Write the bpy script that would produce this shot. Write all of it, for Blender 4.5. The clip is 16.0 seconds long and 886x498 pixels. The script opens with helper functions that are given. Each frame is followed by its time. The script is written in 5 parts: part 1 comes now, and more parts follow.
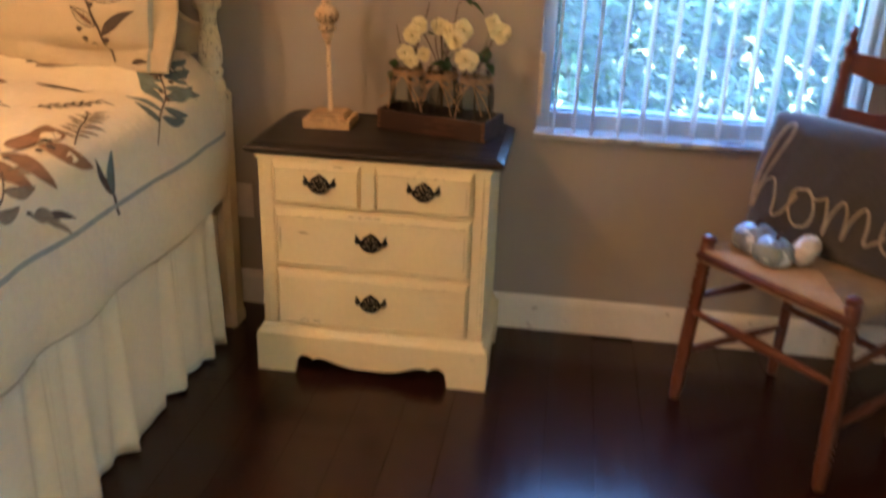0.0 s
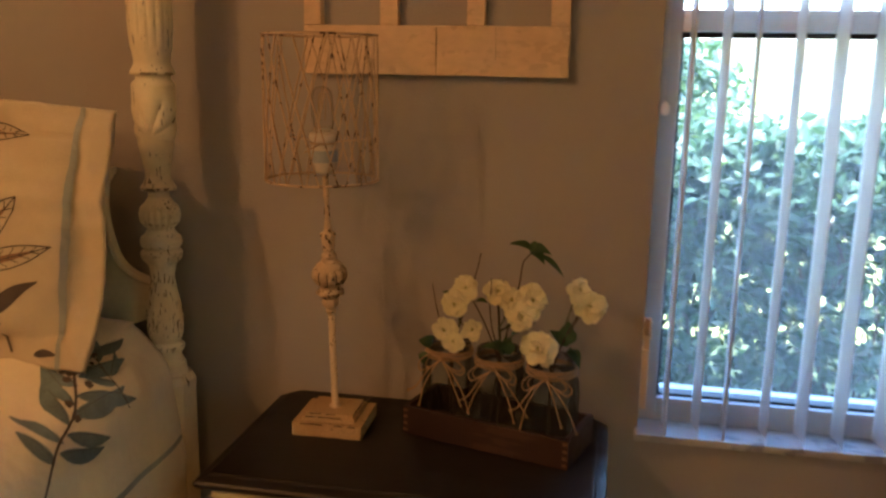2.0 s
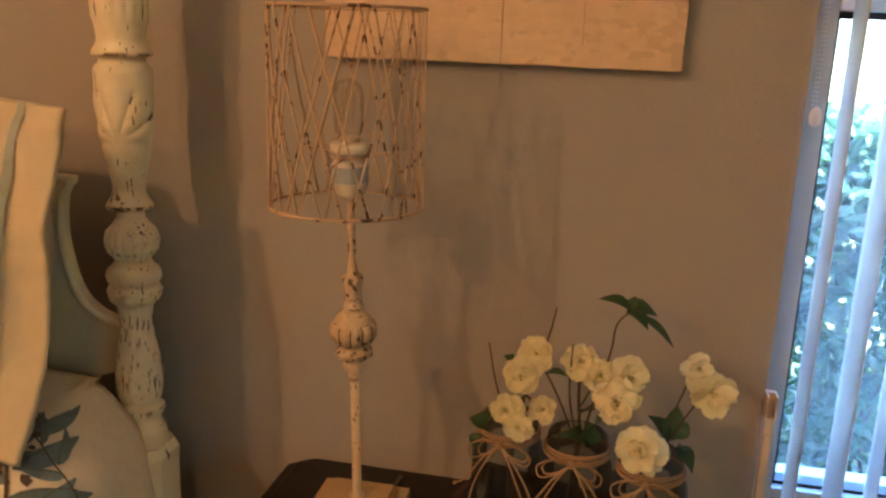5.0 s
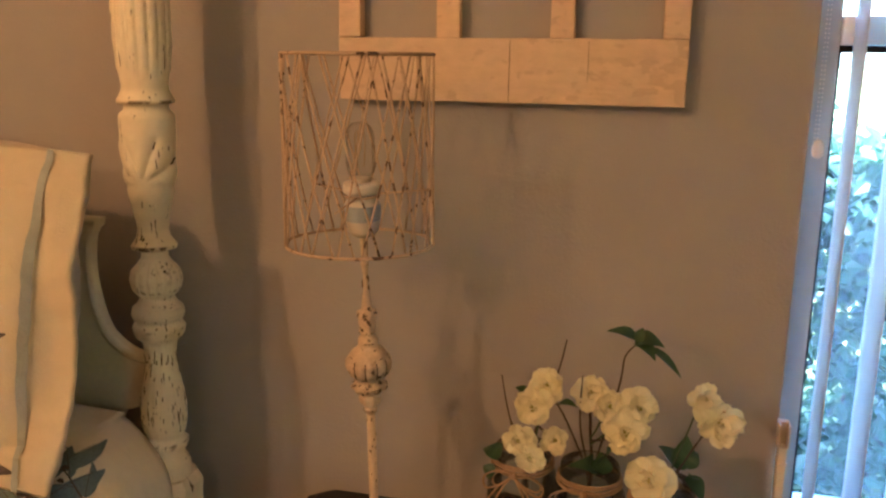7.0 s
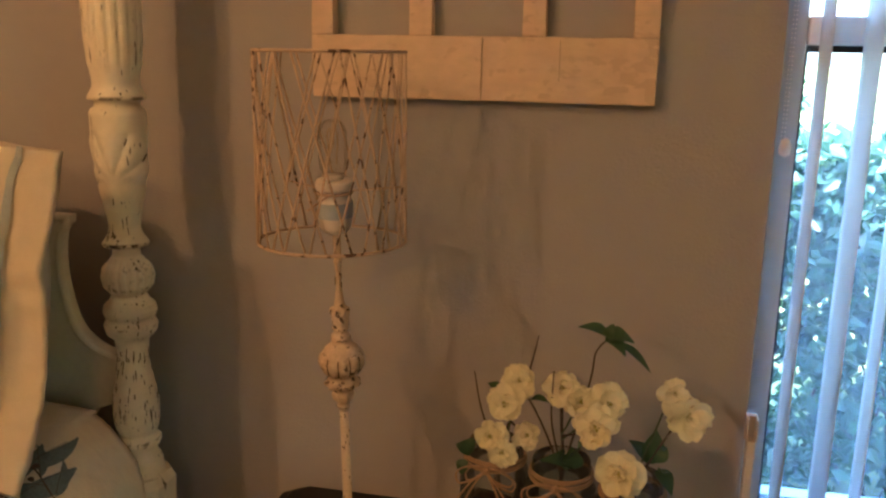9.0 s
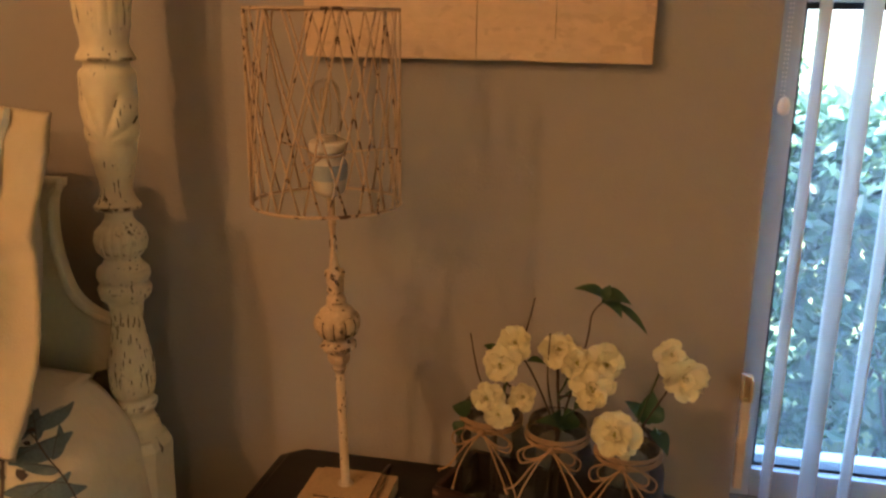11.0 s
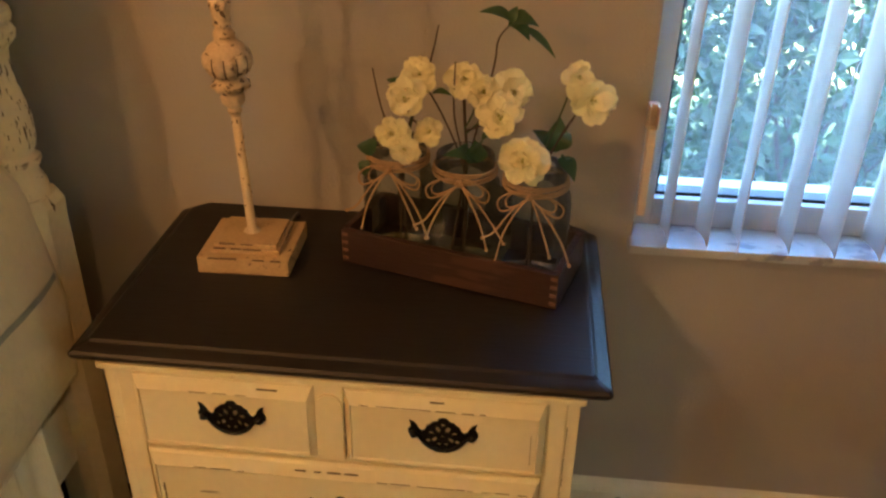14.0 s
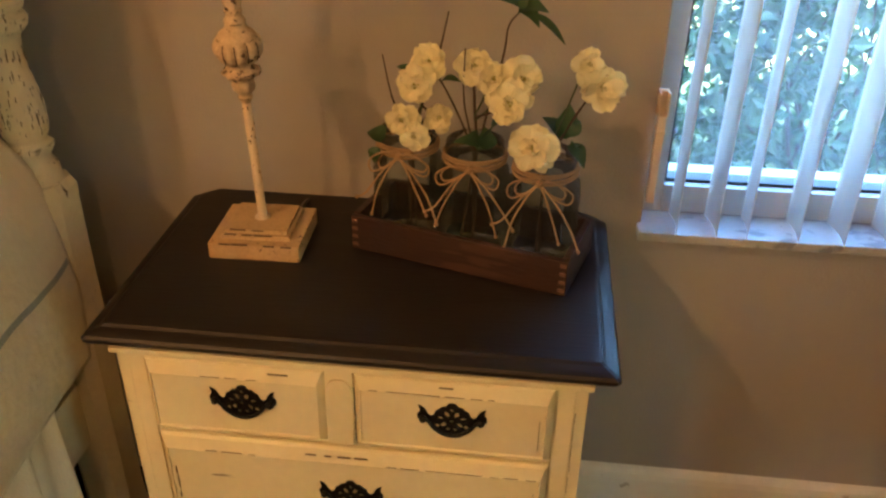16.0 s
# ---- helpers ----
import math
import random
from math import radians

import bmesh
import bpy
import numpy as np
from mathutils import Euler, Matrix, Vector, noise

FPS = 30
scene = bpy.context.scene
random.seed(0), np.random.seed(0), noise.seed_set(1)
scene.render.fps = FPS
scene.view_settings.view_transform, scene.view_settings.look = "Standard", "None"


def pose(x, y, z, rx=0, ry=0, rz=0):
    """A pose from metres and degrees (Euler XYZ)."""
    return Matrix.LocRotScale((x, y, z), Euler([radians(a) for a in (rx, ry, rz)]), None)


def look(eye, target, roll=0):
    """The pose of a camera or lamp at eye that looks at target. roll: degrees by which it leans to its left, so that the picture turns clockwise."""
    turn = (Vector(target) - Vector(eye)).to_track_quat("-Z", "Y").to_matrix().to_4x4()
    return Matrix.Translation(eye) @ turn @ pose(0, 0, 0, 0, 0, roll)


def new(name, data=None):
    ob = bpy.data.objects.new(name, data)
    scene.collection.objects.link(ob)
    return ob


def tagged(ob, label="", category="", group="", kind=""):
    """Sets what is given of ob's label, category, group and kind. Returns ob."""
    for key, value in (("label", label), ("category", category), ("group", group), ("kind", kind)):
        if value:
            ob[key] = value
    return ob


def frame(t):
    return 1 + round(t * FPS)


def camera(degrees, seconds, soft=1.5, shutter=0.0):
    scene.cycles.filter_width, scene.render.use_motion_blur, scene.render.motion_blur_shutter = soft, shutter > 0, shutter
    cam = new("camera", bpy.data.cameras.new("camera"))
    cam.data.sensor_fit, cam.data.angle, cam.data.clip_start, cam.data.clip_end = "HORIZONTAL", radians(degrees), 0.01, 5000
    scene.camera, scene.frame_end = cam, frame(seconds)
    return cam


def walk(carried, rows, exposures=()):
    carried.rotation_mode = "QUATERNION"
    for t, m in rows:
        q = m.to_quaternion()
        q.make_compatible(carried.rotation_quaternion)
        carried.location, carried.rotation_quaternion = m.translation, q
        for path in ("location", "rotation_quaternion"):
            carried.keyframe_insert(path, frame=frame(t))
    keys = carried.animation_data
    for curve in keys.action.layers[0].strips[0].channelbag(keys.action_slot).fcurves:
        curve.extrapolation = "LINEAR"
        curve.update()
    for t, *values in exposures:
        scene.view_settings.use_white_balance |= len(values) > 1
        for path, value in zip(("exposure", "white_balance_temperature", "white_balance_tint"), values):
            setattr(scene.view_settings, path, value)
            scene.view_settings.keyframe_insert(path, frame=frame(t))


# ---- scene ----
cam = camera(54.6, 16.0, soft=2.45, shutter=0.6)
PATH = [
    (0, (0.035, 0.021, 1.266), (-0.21, 1.86, 0.518), 2.1),
    (0.5, (0.029, 0.265, 1.315), (-0.303, 2.128, 0.666), 3.1),
    (1, (-0.058, 0.484, 1.337), (-0.451, 2.376, 0.82), 1.1),
    (1.5, (-0.137, 0.675, 1.356), (-0.463, 2.599, 0.919), 0.2),
    (2, (-0.122, 0.872, 1.354), (-0.489, 2.792, 0.935), 1.0),
    (2.5, (-0.125, 1.035, 1.365), (-0.585, 2.935, 0.944), 0.9),
    (3, (-0.229, 1.169, 1.357), (-0.647, 3.078, 0.928), 0.8),
    (3.5, (-0.325, 1.271, 1.359), (-0.666, 3.187, 0.901), 0.8),
    (4, (-0.322, 1.298, 1.36), (-0.648, 3.212, 0.879), 2.2),
    (4.2, (-0.31, 1.293, 1.362), (-0.648, 3.203, 0.876), 2.4),
    (6.5, (-0.244, 1.251, 1.399), (-0.717, 3.132, 0.913), 0.6),
    (7, (-0.236, 1.247, 1.395), (-0.708, 3.142, 0.964), 0.8),
    (7.5, (-0.23, 1.245, 1.4), (-0.696, 3.142, 0.973), 0.9),
    (8, (-0.229, 1.243, 1.399), (-0.674, 3.146, 0.975), 1.1),
    (8.5, (-0.228, 1.243, 1.398), (-0.656, 3.149, 0.966), 1.1),
    (11, (-0.229, 1.251, 1.39), (-0.635, 3.14, 0.874), 0.9),
    (11.5, (-0.225, 1.256, 1.374), (-0.598, 3.134, 0.796), 0.4),
    (12, (-0.222, 1.257, 1.358), (-0.548, 3.115, 0.693), 0.2),
    (12.5, (-0.221, 1.269, 1.344), (-0.489, 3.091, 0.563), 0.4),
    (13, (-0.22, 1.272, 1.329), (-0.441, 3.056, 0.452), 0.7),
    (13.5, (-0.221, 1.273, 1.326), (-0.407, 3.025, 0.378), 0.8),
    (14, (-0.223, 1.274, 1.32), (-0.39, 3.004, 0.33), 1.0),
    (14.5, (-0.222, 1.275, 1.32), (-0.384, 2.99, 0.303), 1.1),
    (15, (-0.223, 1.272, 1.317), (-0.38, 2.981, 0.29), 1.2),
    (15.5, (-0.223, 1.27, 1.321), (-0.393, 2.98, 0.297), 0.9),
    (16, (-0.223, 1.27, 1.323), (-0.409, 2.981, 0.305), 0.8),
]
EXPOSURES = [(0.0, 5.15, 4660.0, 14.0), (0.5, 4.68, 4940.0, 16.0), (1.0, 4.3, 4960.0, 16.0), (1.5, 4.05, 5100.0, 16.0), (2.0, 4.18, 5330.0, 16.0), (3.0, 4.16, 5120.0, 15.0), (3.5, 4.34, 5100.0, 15.0), (4.0, 4.58, 4980.0, 14.0),
             (7.0, 4.97, 4600.0, 12.0), (7.5, 4.8, 4750.0, 12.0), (8.5, 4.62, 4590.0, 11.0), (11.0, 4.58, 5140.0, 13.0), (12.0, 4.68, 5520.0, 12.0), (13.0, 4.55, 5460.0, 12.0), (14.5, 5.1, 5090.0, 7.0), (16.0, 5.1, 5090.0, 7.0)]
walk(cam, [(t, look(eye, target, roll)) for t, eye, target, roll in PATH], EXPOSURES)

# ---- world, sun, lamps ----
SUN_ELEV, SUN_AZ = 46.0, 205.0
world = bpy.data.worlds.new("sky")
scene.world = world
world.use_nodes = True
wn = world.node_tree
sky = wn.nodes.new("ShaderNodeTexSky")
sky.sky_type, sky.sun_disc = "NISHITA", False
sky.sun_elevation, sky.sun_rotation = radians(SUN_ELEV), radians(SUN_AZ)
sky.dust_density, sky.ozone_density, sky.air_density = 3.0, 1.6, 1.3
wn.links.new(sky.outputs[0], wn.nodes["Background"].inputs[0])
wn.nodes["Background"].inputs[1].default_value = 0.15

sun_data = bpy.data.lights.new("sun", "SUN")
sun_data.energy, sun_data.angle, sun_data.color = 5.0, radians(0.5), (1.0, 0.93, 0.8)
sun_ob = new("sun", sun_data)
sx, sy = math.sin(radians(SUN_AZ)), math.cos(radians(SUN_AZ))
sun_ob.matrix_world = look((sx * 20, sy * 20, 20 * math.tan(radians(SUN_ELEV))), (0, 0, 0))

# a bare bulb in a ceiling light over the bed
LAMP = (-1.49, 0.83, 2.25)
bulb_data = bpy.data.lights.new("ceiling_bulb", "POINT")
bulb_data.energy, bulb_data.color, bulb_data.shadow_soft_size = 1.55, (1.0, 0.43, 0.108), 0.03
bulb_ob = new("ceiling_bulb", bulb_data)
bulb_ob.location = LAMP

# ceiling light towards the bed's foot; unseen fill lamp added over open floor
ROOM_LIGHT, SIDE_FILL = (-1.57, -0.5, 2.2), (0.15, -0.55, 2.22)
for at, watts in ((ROOM_LIGHT, 2.1), (SIDE_FILL, 0.75)):
    room_data = bpy.data.lights.new("room_or_fill_bulb", "POINT")
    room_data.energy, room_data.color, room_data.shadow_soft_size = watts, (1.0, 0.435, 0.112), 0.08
    room_ob = new("room_or_fill_bulb", room_data)
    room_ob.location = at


# ---- materials ----
def mat(name, col, rough=0.5, metal=0.0, scale=6.0, var=0.18, fine=0.06, bump=0.15, bscale=90.0, stretch=(1, 1, 1),
        wear=None, wear_at=0.62, wear_scale=30.0, wear_stretch=(1, 1, 1), rand=0.0, spec=0.5, sheen=0.0, coat=0.0, trans=0.0, weave=0.0, edge=None):
    """A surface: a base colour varied by large and fine noise, worn patches of a second colour, and fine relief."""
    m = bpy.data.materials.new(name)
    m.use_nodes = True
    nt = m.node_tree
    nd, ln = nt.nodes, nt.links
    b = nd["Principled BSDF"]
    tc = nd.new("ShaderNodeTexCoord")
    mp = nd.new("ShaderNodeMapping")
    mp.inputs["Scale"].default_value = stretch
    ln.new(tc.outputs["Object"], mp.inputs["Vector"])

    def noise_node(sc, detail, vec):
        n = nd.new("ShaderNodeTexNoise")
        n.inputs["Scale"].default_value, n.inputs["Detail"].default_value = sc, detail
        ln.new(vec, n.inputs["Vector"])
        return n

    def math_node(op, a, bb):
        n = nd.new("ShaderNodeMath")
        n.operation = op
        for i, v in enumerate((a, bb)):
            if isinstance(v, (int, float)):
                n.inputs[i].default_value = v
            else:
                ln.new(v, n.inputs[i])
        return n.outputs[0]

    big = noise_node(scale, 4, mp.outputs[0])
    small = noise_node(scale * 14, 3, mp.outputs[0])
    f = math_node("ADD", math_node("MULTIPLY", math_node("SUBTRACT", big.outputs[0], 0.5), var * 2.4),
                  math_node("MULTIPLY", math_node("SUBTRACT", small.outputs[0], 0.5), fine * 2.4))
    if rand:
        oi = nd.new("ShaderNodeObjectInfo")
        f = math_node("ADD", f, math_node("MULTIPLY", math_node("SUBTRACT", oi.outputs["Random"], 0.5), rand))
    val = math_node("ADD", f, 1.0)
    hsv = nd.new("ShaderNodeHueSaturation")
    hsv.inputs["Color"].default_value = (*col, 1)
    ln.new(val, hsv.inputs["Value"])
    out = hsv.outputs[0]
    if wear:
        wm = nd.new("ShaderNodeMapping")
        wm.inputs["Scale"].default_value = wear_stretch
        ln.new(tc.outputs["Object"], wm.inputs["Vector"])
        w1 = noise_node(wear_scale, 5, wm.outputs[0])
        w2 = noise_node(wear_scale * 0.17, 2, tc.outputs["Object"])
        mask = nd.new("ShaderNodeMapRange")
        mask.inputs["From Min"].default_value, mask.inputs["From Max"].default_value = wear_at, wear_at + 0.04
        ln.new(math_node("ADD", math_node("MULTIPLY", w1.outputs[0], 0.72), math_node("MULTIPLY", w2.outputs[0], 0.36)), mask.inputs["Value"])
        mix = nd.new("ShaderNodeMix")
        mix.data_type = "RGBA"
        ln.new(mask.outputs[0], mix.inputs["Factor"])
        ln.new(out, mix.inputs["A"])
        mix.inputs["B"].default_value = (*wear, 1)
        out = mix.outputs["Result"]
    if edge:
        # paint rubbed through along the proud edges
        geo = nd.new("ShaderNodeNewGeometry")
        em = nd.new("ShaderNodeMapRange")
        em.inputs["From Min"].default_value, em.inputs["From Max"].default_value = 0.525, 0.56
        ln.new(geo.outputs["Pointiness"], em.inputs["Value"])
        en = nd.new("ShaderNodeMapRange")
        en.inputs["From Min"].default_value, en.inputs["From Max"].default_value = 0.50, 0.56
        ln.new(noise_node(45.0, 4, tc.outputs["Object"]).outputs[0], en.inputs["Value"])
        mix2 = nd.new("ShaderNodeMix")
        mix2.data_type = "RGBA"
        ln.new(math_node("MULTIPLY", em.outputs[0], en.outputs[0]), mix2.inputs["Factor"])
        ln.new(out, mix2.inputs["A"])
        mix2.inputs["B"].default_value = (*edge, 1)
        out = mix2.outputs["Result"]
    ln.new(out, b.inputs["Base Color"])
    ro = math_node("ADD", math_node("MULTIPLY", math_node("SUBTRACT", big.outputs[0], 0.5), 0.25), rough)
    ln.new(ro, b.inputs["Roughness"])
    b.inputs["Metallic"].default_value = metal
    b.inputs["Specular IOR Level"].default_value = spec
    b.inputs["Sheen Weight"].default_value = sheen
    b.inputs["Coat Weight"].default_value = coat
    b.inputs["Transmission Weight"].default_value = trans
    if bump:
        bp = nd.new("ShaderNodeBump")
        bp.inputs["Strength"].default_value, bp.inputs["Distance"].default_value = bump, 0.004
        h = noise_node(bscale, 3, mp.outputs[0]).outputs[0]
        if weave:
            for ax in ("X", "Z"):
                wv = nd.new("ShaderNodeTexWave")
                wv.bands_direction = ax
                wv.inputs["Scale"].default_value = weave
                ln.new(tc.outputs["Object"], wv.inputs["Vector"])
                h = math_node("ADD", h, math_node("MULTIPLY", wv.outputs["Fac"], 0.35))
        ln.new(h, bp.inputs["Height"])
        ln.new(bp.outputs[0], b.inputs["Normal"])
    return m


def clear_mat(name, tint=(1, 1, 1), gloss=0.12, much=0.4, haze=0.0):
    """Thin clear glass: straight through, with a mirror gloss that grows towards the rim."""
    m = bpy.data.materials.new(name)
    m.use_nodes = True
    nd, ln = m.node_tree.nodes, m.node_tree.links
    tr, gl, mx = nd.new("ShaderNodeBsdfTransparent"), nd.new("ShaderNodeBsdfGlossy"), nd.new("ShaderNodeMixShader")
    tr.inputs["Color"].default_value = (*tint, 1)
    gl.inputs["Roughness"].default_value = 0.02
    lw = nd.new("ShaderNodeLayerWeight")
    lw.inputs["Blend"].default_value = gloss
    half = nd.new("ShaderNodeMath")
    half.operation = "MULTIPLY"
    half.inputs[1].default_value = much
    ln.new(lw.outputs["Fresnel"], half.inputs[0])
    ln.new(half.outputs[0], mx.inputs[0])
    ln.new(tr.outputs[0], mx.inputs[1])
    ln.new(gl.outputs[0], mx.inputs[2])
    last = mx
    if haze:
        # a thin scattering film: glare haze on the panes, milkiness on the jars
        tl, dm = nd.new("ShaderNodeBsdfTranslucent"), nd.new("ShaderNodeMixShader")
        tl.inputs["Color"].default_value = (0.97, 1.0, 0.98, 1)
        nz, mr = nd.new("ShaderNodeTexNoise"), nd.new("ShaderNodeMapRange")
        nz.inputs["Scale"].default_value = 3.0
        mr.inputs["To Min"].default_value, mr.inputs["To Max"].default_value = haze * 0.6, haze * 1.4
        ln.new(nz.outputs[0], mr.inputs["Value"])
        ln.new(mr.outputs[0], dm.inputs[0])
        ln.new(mx.outputs[0], dm.inputs[1])
        ln.new(tl.outputs[0], dm.inputs[2])
        last = dm
    ln.new(last.outputs[0], nd["Material Output"].inputs["Surface"])
    return m


def leaf_mat(name, col, glow, rough=0.45, var=0.5, share=0.4):
    """Leaf or petal: a glossy face with light that passes through; each island in its own shade."""
    m = bpy.data.materials.new(name)
    m.use_nodes = True
    nd, ln = m.node_tree.nodes, m.node_tree.links
    b = nd["Principled BSDF"]
    geo = nd.new("ShaderNodeNewGeometry")
    mr = nd.new("ShaderNodeMapRange")
    mr.inputs["To Min"].default_value, mr.inputs["To Max"].default_value = 1 - var, 1 + var
    ln.new(geo.outputs["Random Per Island"], mr.inputs["Value"])
    hs = nd.new("ShaderNodeHueSaturation")
    hs.inputs["Color"].default_value = (*col, 1)
    ln.new(mr.outputs[0], hs.inputs["Value"])
    ln.new(hs.outputs[0], b.inputs["Base Color"])
    b.inputs["Roughness"].default_value = rough
    tr = nd.new("ShaderNodeBsdfTranslucent")
    tr.inputs["Color"].default_value = (*glow, 1)
    mx = nd.new("ShaderNodeMixShader")
    mx.inputs[0].default_value = share
    ln.new(b.outputs[0], mx.inputs[1])
    ln.new(tr.outputs[0], mx.inputs[2])
    ln.new(mx.outputs[0], nd["Material Output"].inputs["Surface"])
    return m


M_wall = mat("greige wall paint", (0.345, 0.318, 0.295), 0.75, scale=1.5, var=0.04, fine=0.02, bump=0.25, bscale=220)
M_ceil = mat("white ceiling paint", (0.75, 0.74, 0.72), 0.9, scale=2, var=0.03, bump=0.4, bscale=120)
M_trim = mat("white trim paint", (0.72, 0.70, 0.66), 0.45, scale=4, var=0.06, bump=0.08, wear=(0.45, 0.42, 0.38), wear_at=0.68)
M_plank = mat("dark mahogany laminate", (0.022, 0.0075, 0.0066), 0.22, scale=5, var=0.35, fine=0.22, stretch=(7, 0.5, 1), bump=0.06, bscale=60, rand=0.3, spec=0.4)
M_gap = mat("dark joint", (0.012, 0.008, 0.006), 0.8, bump=0)
M_cream = mat("distressed cream paint", (0.72, 0.635, 0.38), 0.5, scale=5, var=0.08, fine=0.05, bump=0.15, bscale=70, wear=(0.07, 0.04, 0.025), wear_at=0.715, wear_scale=26, wear_stretch=(0.35, 1, 3))
M_post = mat("distressed antique white paint", (0.70, 0.63, 0.44), 0.5, scale=7, var=0.1, fine=0.07, bump=0.3, bscale=60, wear=(0.05, 0.03, 0.02), wear_at=0.652, wear_scale=150, wear_stretch=(1.5, 1.5, 0.2), edge=(0.06, 0.035, 0.02))
M_lampwood = mat("chipped cream paint", (0.52, 0.39, 0.235), 0.6, scale=14, var=0.3, fine=0.22, bump=0.4, bscale=80, wear=(0.085, 0.05, 0.03), wear_at=0.635, wear_scale=100, edge=(0.08, 0.05, 0.03))
M_lampbase = mat("rubbed cream paint", (0.45, 0.315, 0.15), 0.6, scale=14, var=0.22, fine=0.18, bump=0.4, bscale=80, wear=(0.16, 0.10, 0.06), wear_at=0.66, wear_scale=120)
M_block = mat("worn antique white paint", (0.70, 0.63, 0.44), 0.5, scale=7, var=0.1, fine=0.07, bump=0.2, bscale=60, wear=(0.06, 0.035, 0.02), wear_at=0.70, wear_scale=40, wear_stretch=(1.4, 1.4, 0.3))
M_pole = mat("cream painted pole", (0.55, 0.43, 0.27), 0.55, scale=14, var=0.15, fine=0.12, bump=0.3, bscale=80, wear=(0.09, 0.055, 0.035), wear_at=0.70, wear_scale=130)
M_flute = mat("dark wear in the carving", (0.09, 0.055, 0.03), 0.8, scale=20, bump=0.1)
M_espresso = mat("espresso stained top", (0.013, 0.0095, 0.009), 0.43, scale=4, var=0.3, fine=0.25, stretch=(0.6, 8, 1), bump=0.12, bscale=40, spec=0.32)
M_iron = mat("black cast iron", (0.012, 0.012, 0.013), 0.42, metal=0.6, scale=20, var=0.3, bump=0.2, bscale=120)
M_wire = mat("painted rusty wire", (0.50, 0.365, 0.23), 0.55, scale=30, var=0.25, bump=0.2, wear=(0.09, 0.05, 0.03), wear_at=0.625, wear_scale=80)
M_frame = mat("weathered white boards", (0.66, 0.49, 0.31), 0.7, scale=3, var=0.13, fine=0.14, stretch=(0.9, 1, 1.6), bump=0.45, bscale=50, wear=(0.57, 0.415, 0.26), wear_at=0.59, wear_scale=42, wear_stretch=(0.8, 1, 1.4))
M_redwood = mat("worn reddish wood", (0.033, 0.0138, 0.0098), 0.42, scale=6, var=0.4, fine=0.3, stretch=(0.7, 4, 5), bump=0.35, bscale=50, wear=(0.062, 0.029, 0.019), wear_at=0.62, wear_scale=30, wear_stretch=(0.35, 1.5, 2))
M_endgrain = mat("dovetail end grain", (0.15, 0.085, 0.05), 0.6, scale=30, var=0.3, bump=0.2)
M_rope = mat("jute twine", (0.40, 0.26, 0.13), 0.9, scale=60, var=0.25, fine=0.2, bump=0.8, bscale=500)
M_quilt = mat("cream cotton quilt", (0.74, 0.665, 0.48), 0.9, scale=4, var=0.06, fine=0.05, bump=0.9, bscale=38, sheen=0.2)
M_skirt = mat("cream linen", (0.81, 0.745, 0.57), 0.92, scale=5, var=0.06, fine=0.05, bump=0.3, bscale=350, sheen=0.2)
M_sham = mat("cream cotton sham", (0.52, 0.445, 0.295), 0.9, scale=6, var=0.07, fine=0.04, bump=0.3, bscale=320, sheen=0.2)
M_pillow = mat("beige pillow cotton", (0.50, 0.42, 0.32), 0.92, scale=6, var=0.08, bump=0.3, bscale=300, sheen=0.2)
M_teal = mat("printed teal leaves", (0.135, 0.185, 0.195), 0.9, scale=18, var=0.5, fine=0.3, bump=0)
M_ink = mat("printed dark stems", (0.075, 0.06, 0.052), 0.9, scale=25, var=0.4, bump=0)
M_brown = mat("printed brown leaves", (0.26, 0.155, 0.085), 0.9, scale=18, var=0.45, fine=0.3, bump=0)
M_taupe = mat("printed taupe leaves", (0.25, 0.21, 0.15), 0.9, scale=18, var=0.45, fine=0.3, bump=0)
M_stripe = mat("blue grey braid", (0.33, 0.355, 0.33), 0.9, scale=40, var=0.2, bump=0.4, bscale=300)
M_jar = clear_mat("jar glass", (0.81, 0.85, 0.845), 0.30, 0.8, 0.03)
# the scattering share stands in for veiling glare around the window
M_pane = clear_mat("window glass with glare haze", (0.96, 0.99, 0.99), 0.08, 0.4, 0.028)
# warm tint for the daylight let in by the added east opening
M_fillpane = clear_mat("cream tint for fill daylight", (0.98, 0.85, 0.64), 0.05, 0.3)
M_bulb = clear_mat("bulb glass", (0.95, 0.95, 0.95), 0.22, 0.4)
M_porcelain = mat("ivory socket", (0.62, 0.56, 0.45), 0.4, scale=20, var=0.1, bump=0.1)
M_alu = mat("white window vinyl", (0.52, 0.55, 0.57), 0.4, scale=4, var=0.05, bump=0.05)
# the frame's white vinyl again, lighter to stand for glare on the rail
M_rail_glare = mat("white sash vinyl lightened for glare", (0.78, 0.80, 0.82), 0.4, scale=4, var=0.05, bump=0.05)
M_gasket = mat("black gasket", (0.015, 0.015, 0.017), 0.6, bump=0)
M_marble = mat("grey veined marble", (0.42, 0.42, 0.42), 0.3, scale=9, var=0.2, fine=0.1, bump=0.05, wear=(0.24, 0.24, 0.26), wear_at=0.57, wear_scale=16, wear_stretch=(1, 2, 1))
M_slat = leaf_mat("white vinyl slat", (0.86, 0.82, 0.785), (0.90, 0.86, 0.82), 0.45, 0.03, 0.45)
M_tan = mat("cream plastic", (0.66, 0.55, 0.38), 0.45, scale=10, var=0.08, bump=0.05)
M_chairwood = mat("reddish brown turned wood", (0.115, 0.040, 0.020), 0.35, scale=8, var=0.3, fine=0.2, stretch=(5, 5, 0.8), bump=0.1, bscale=60)
M_rush = mat("woven rush", (0.37, 0.275, 0.17), 0.85, scale=25, var=0.25, fine=0.3, bump=0.7, bscale=180)
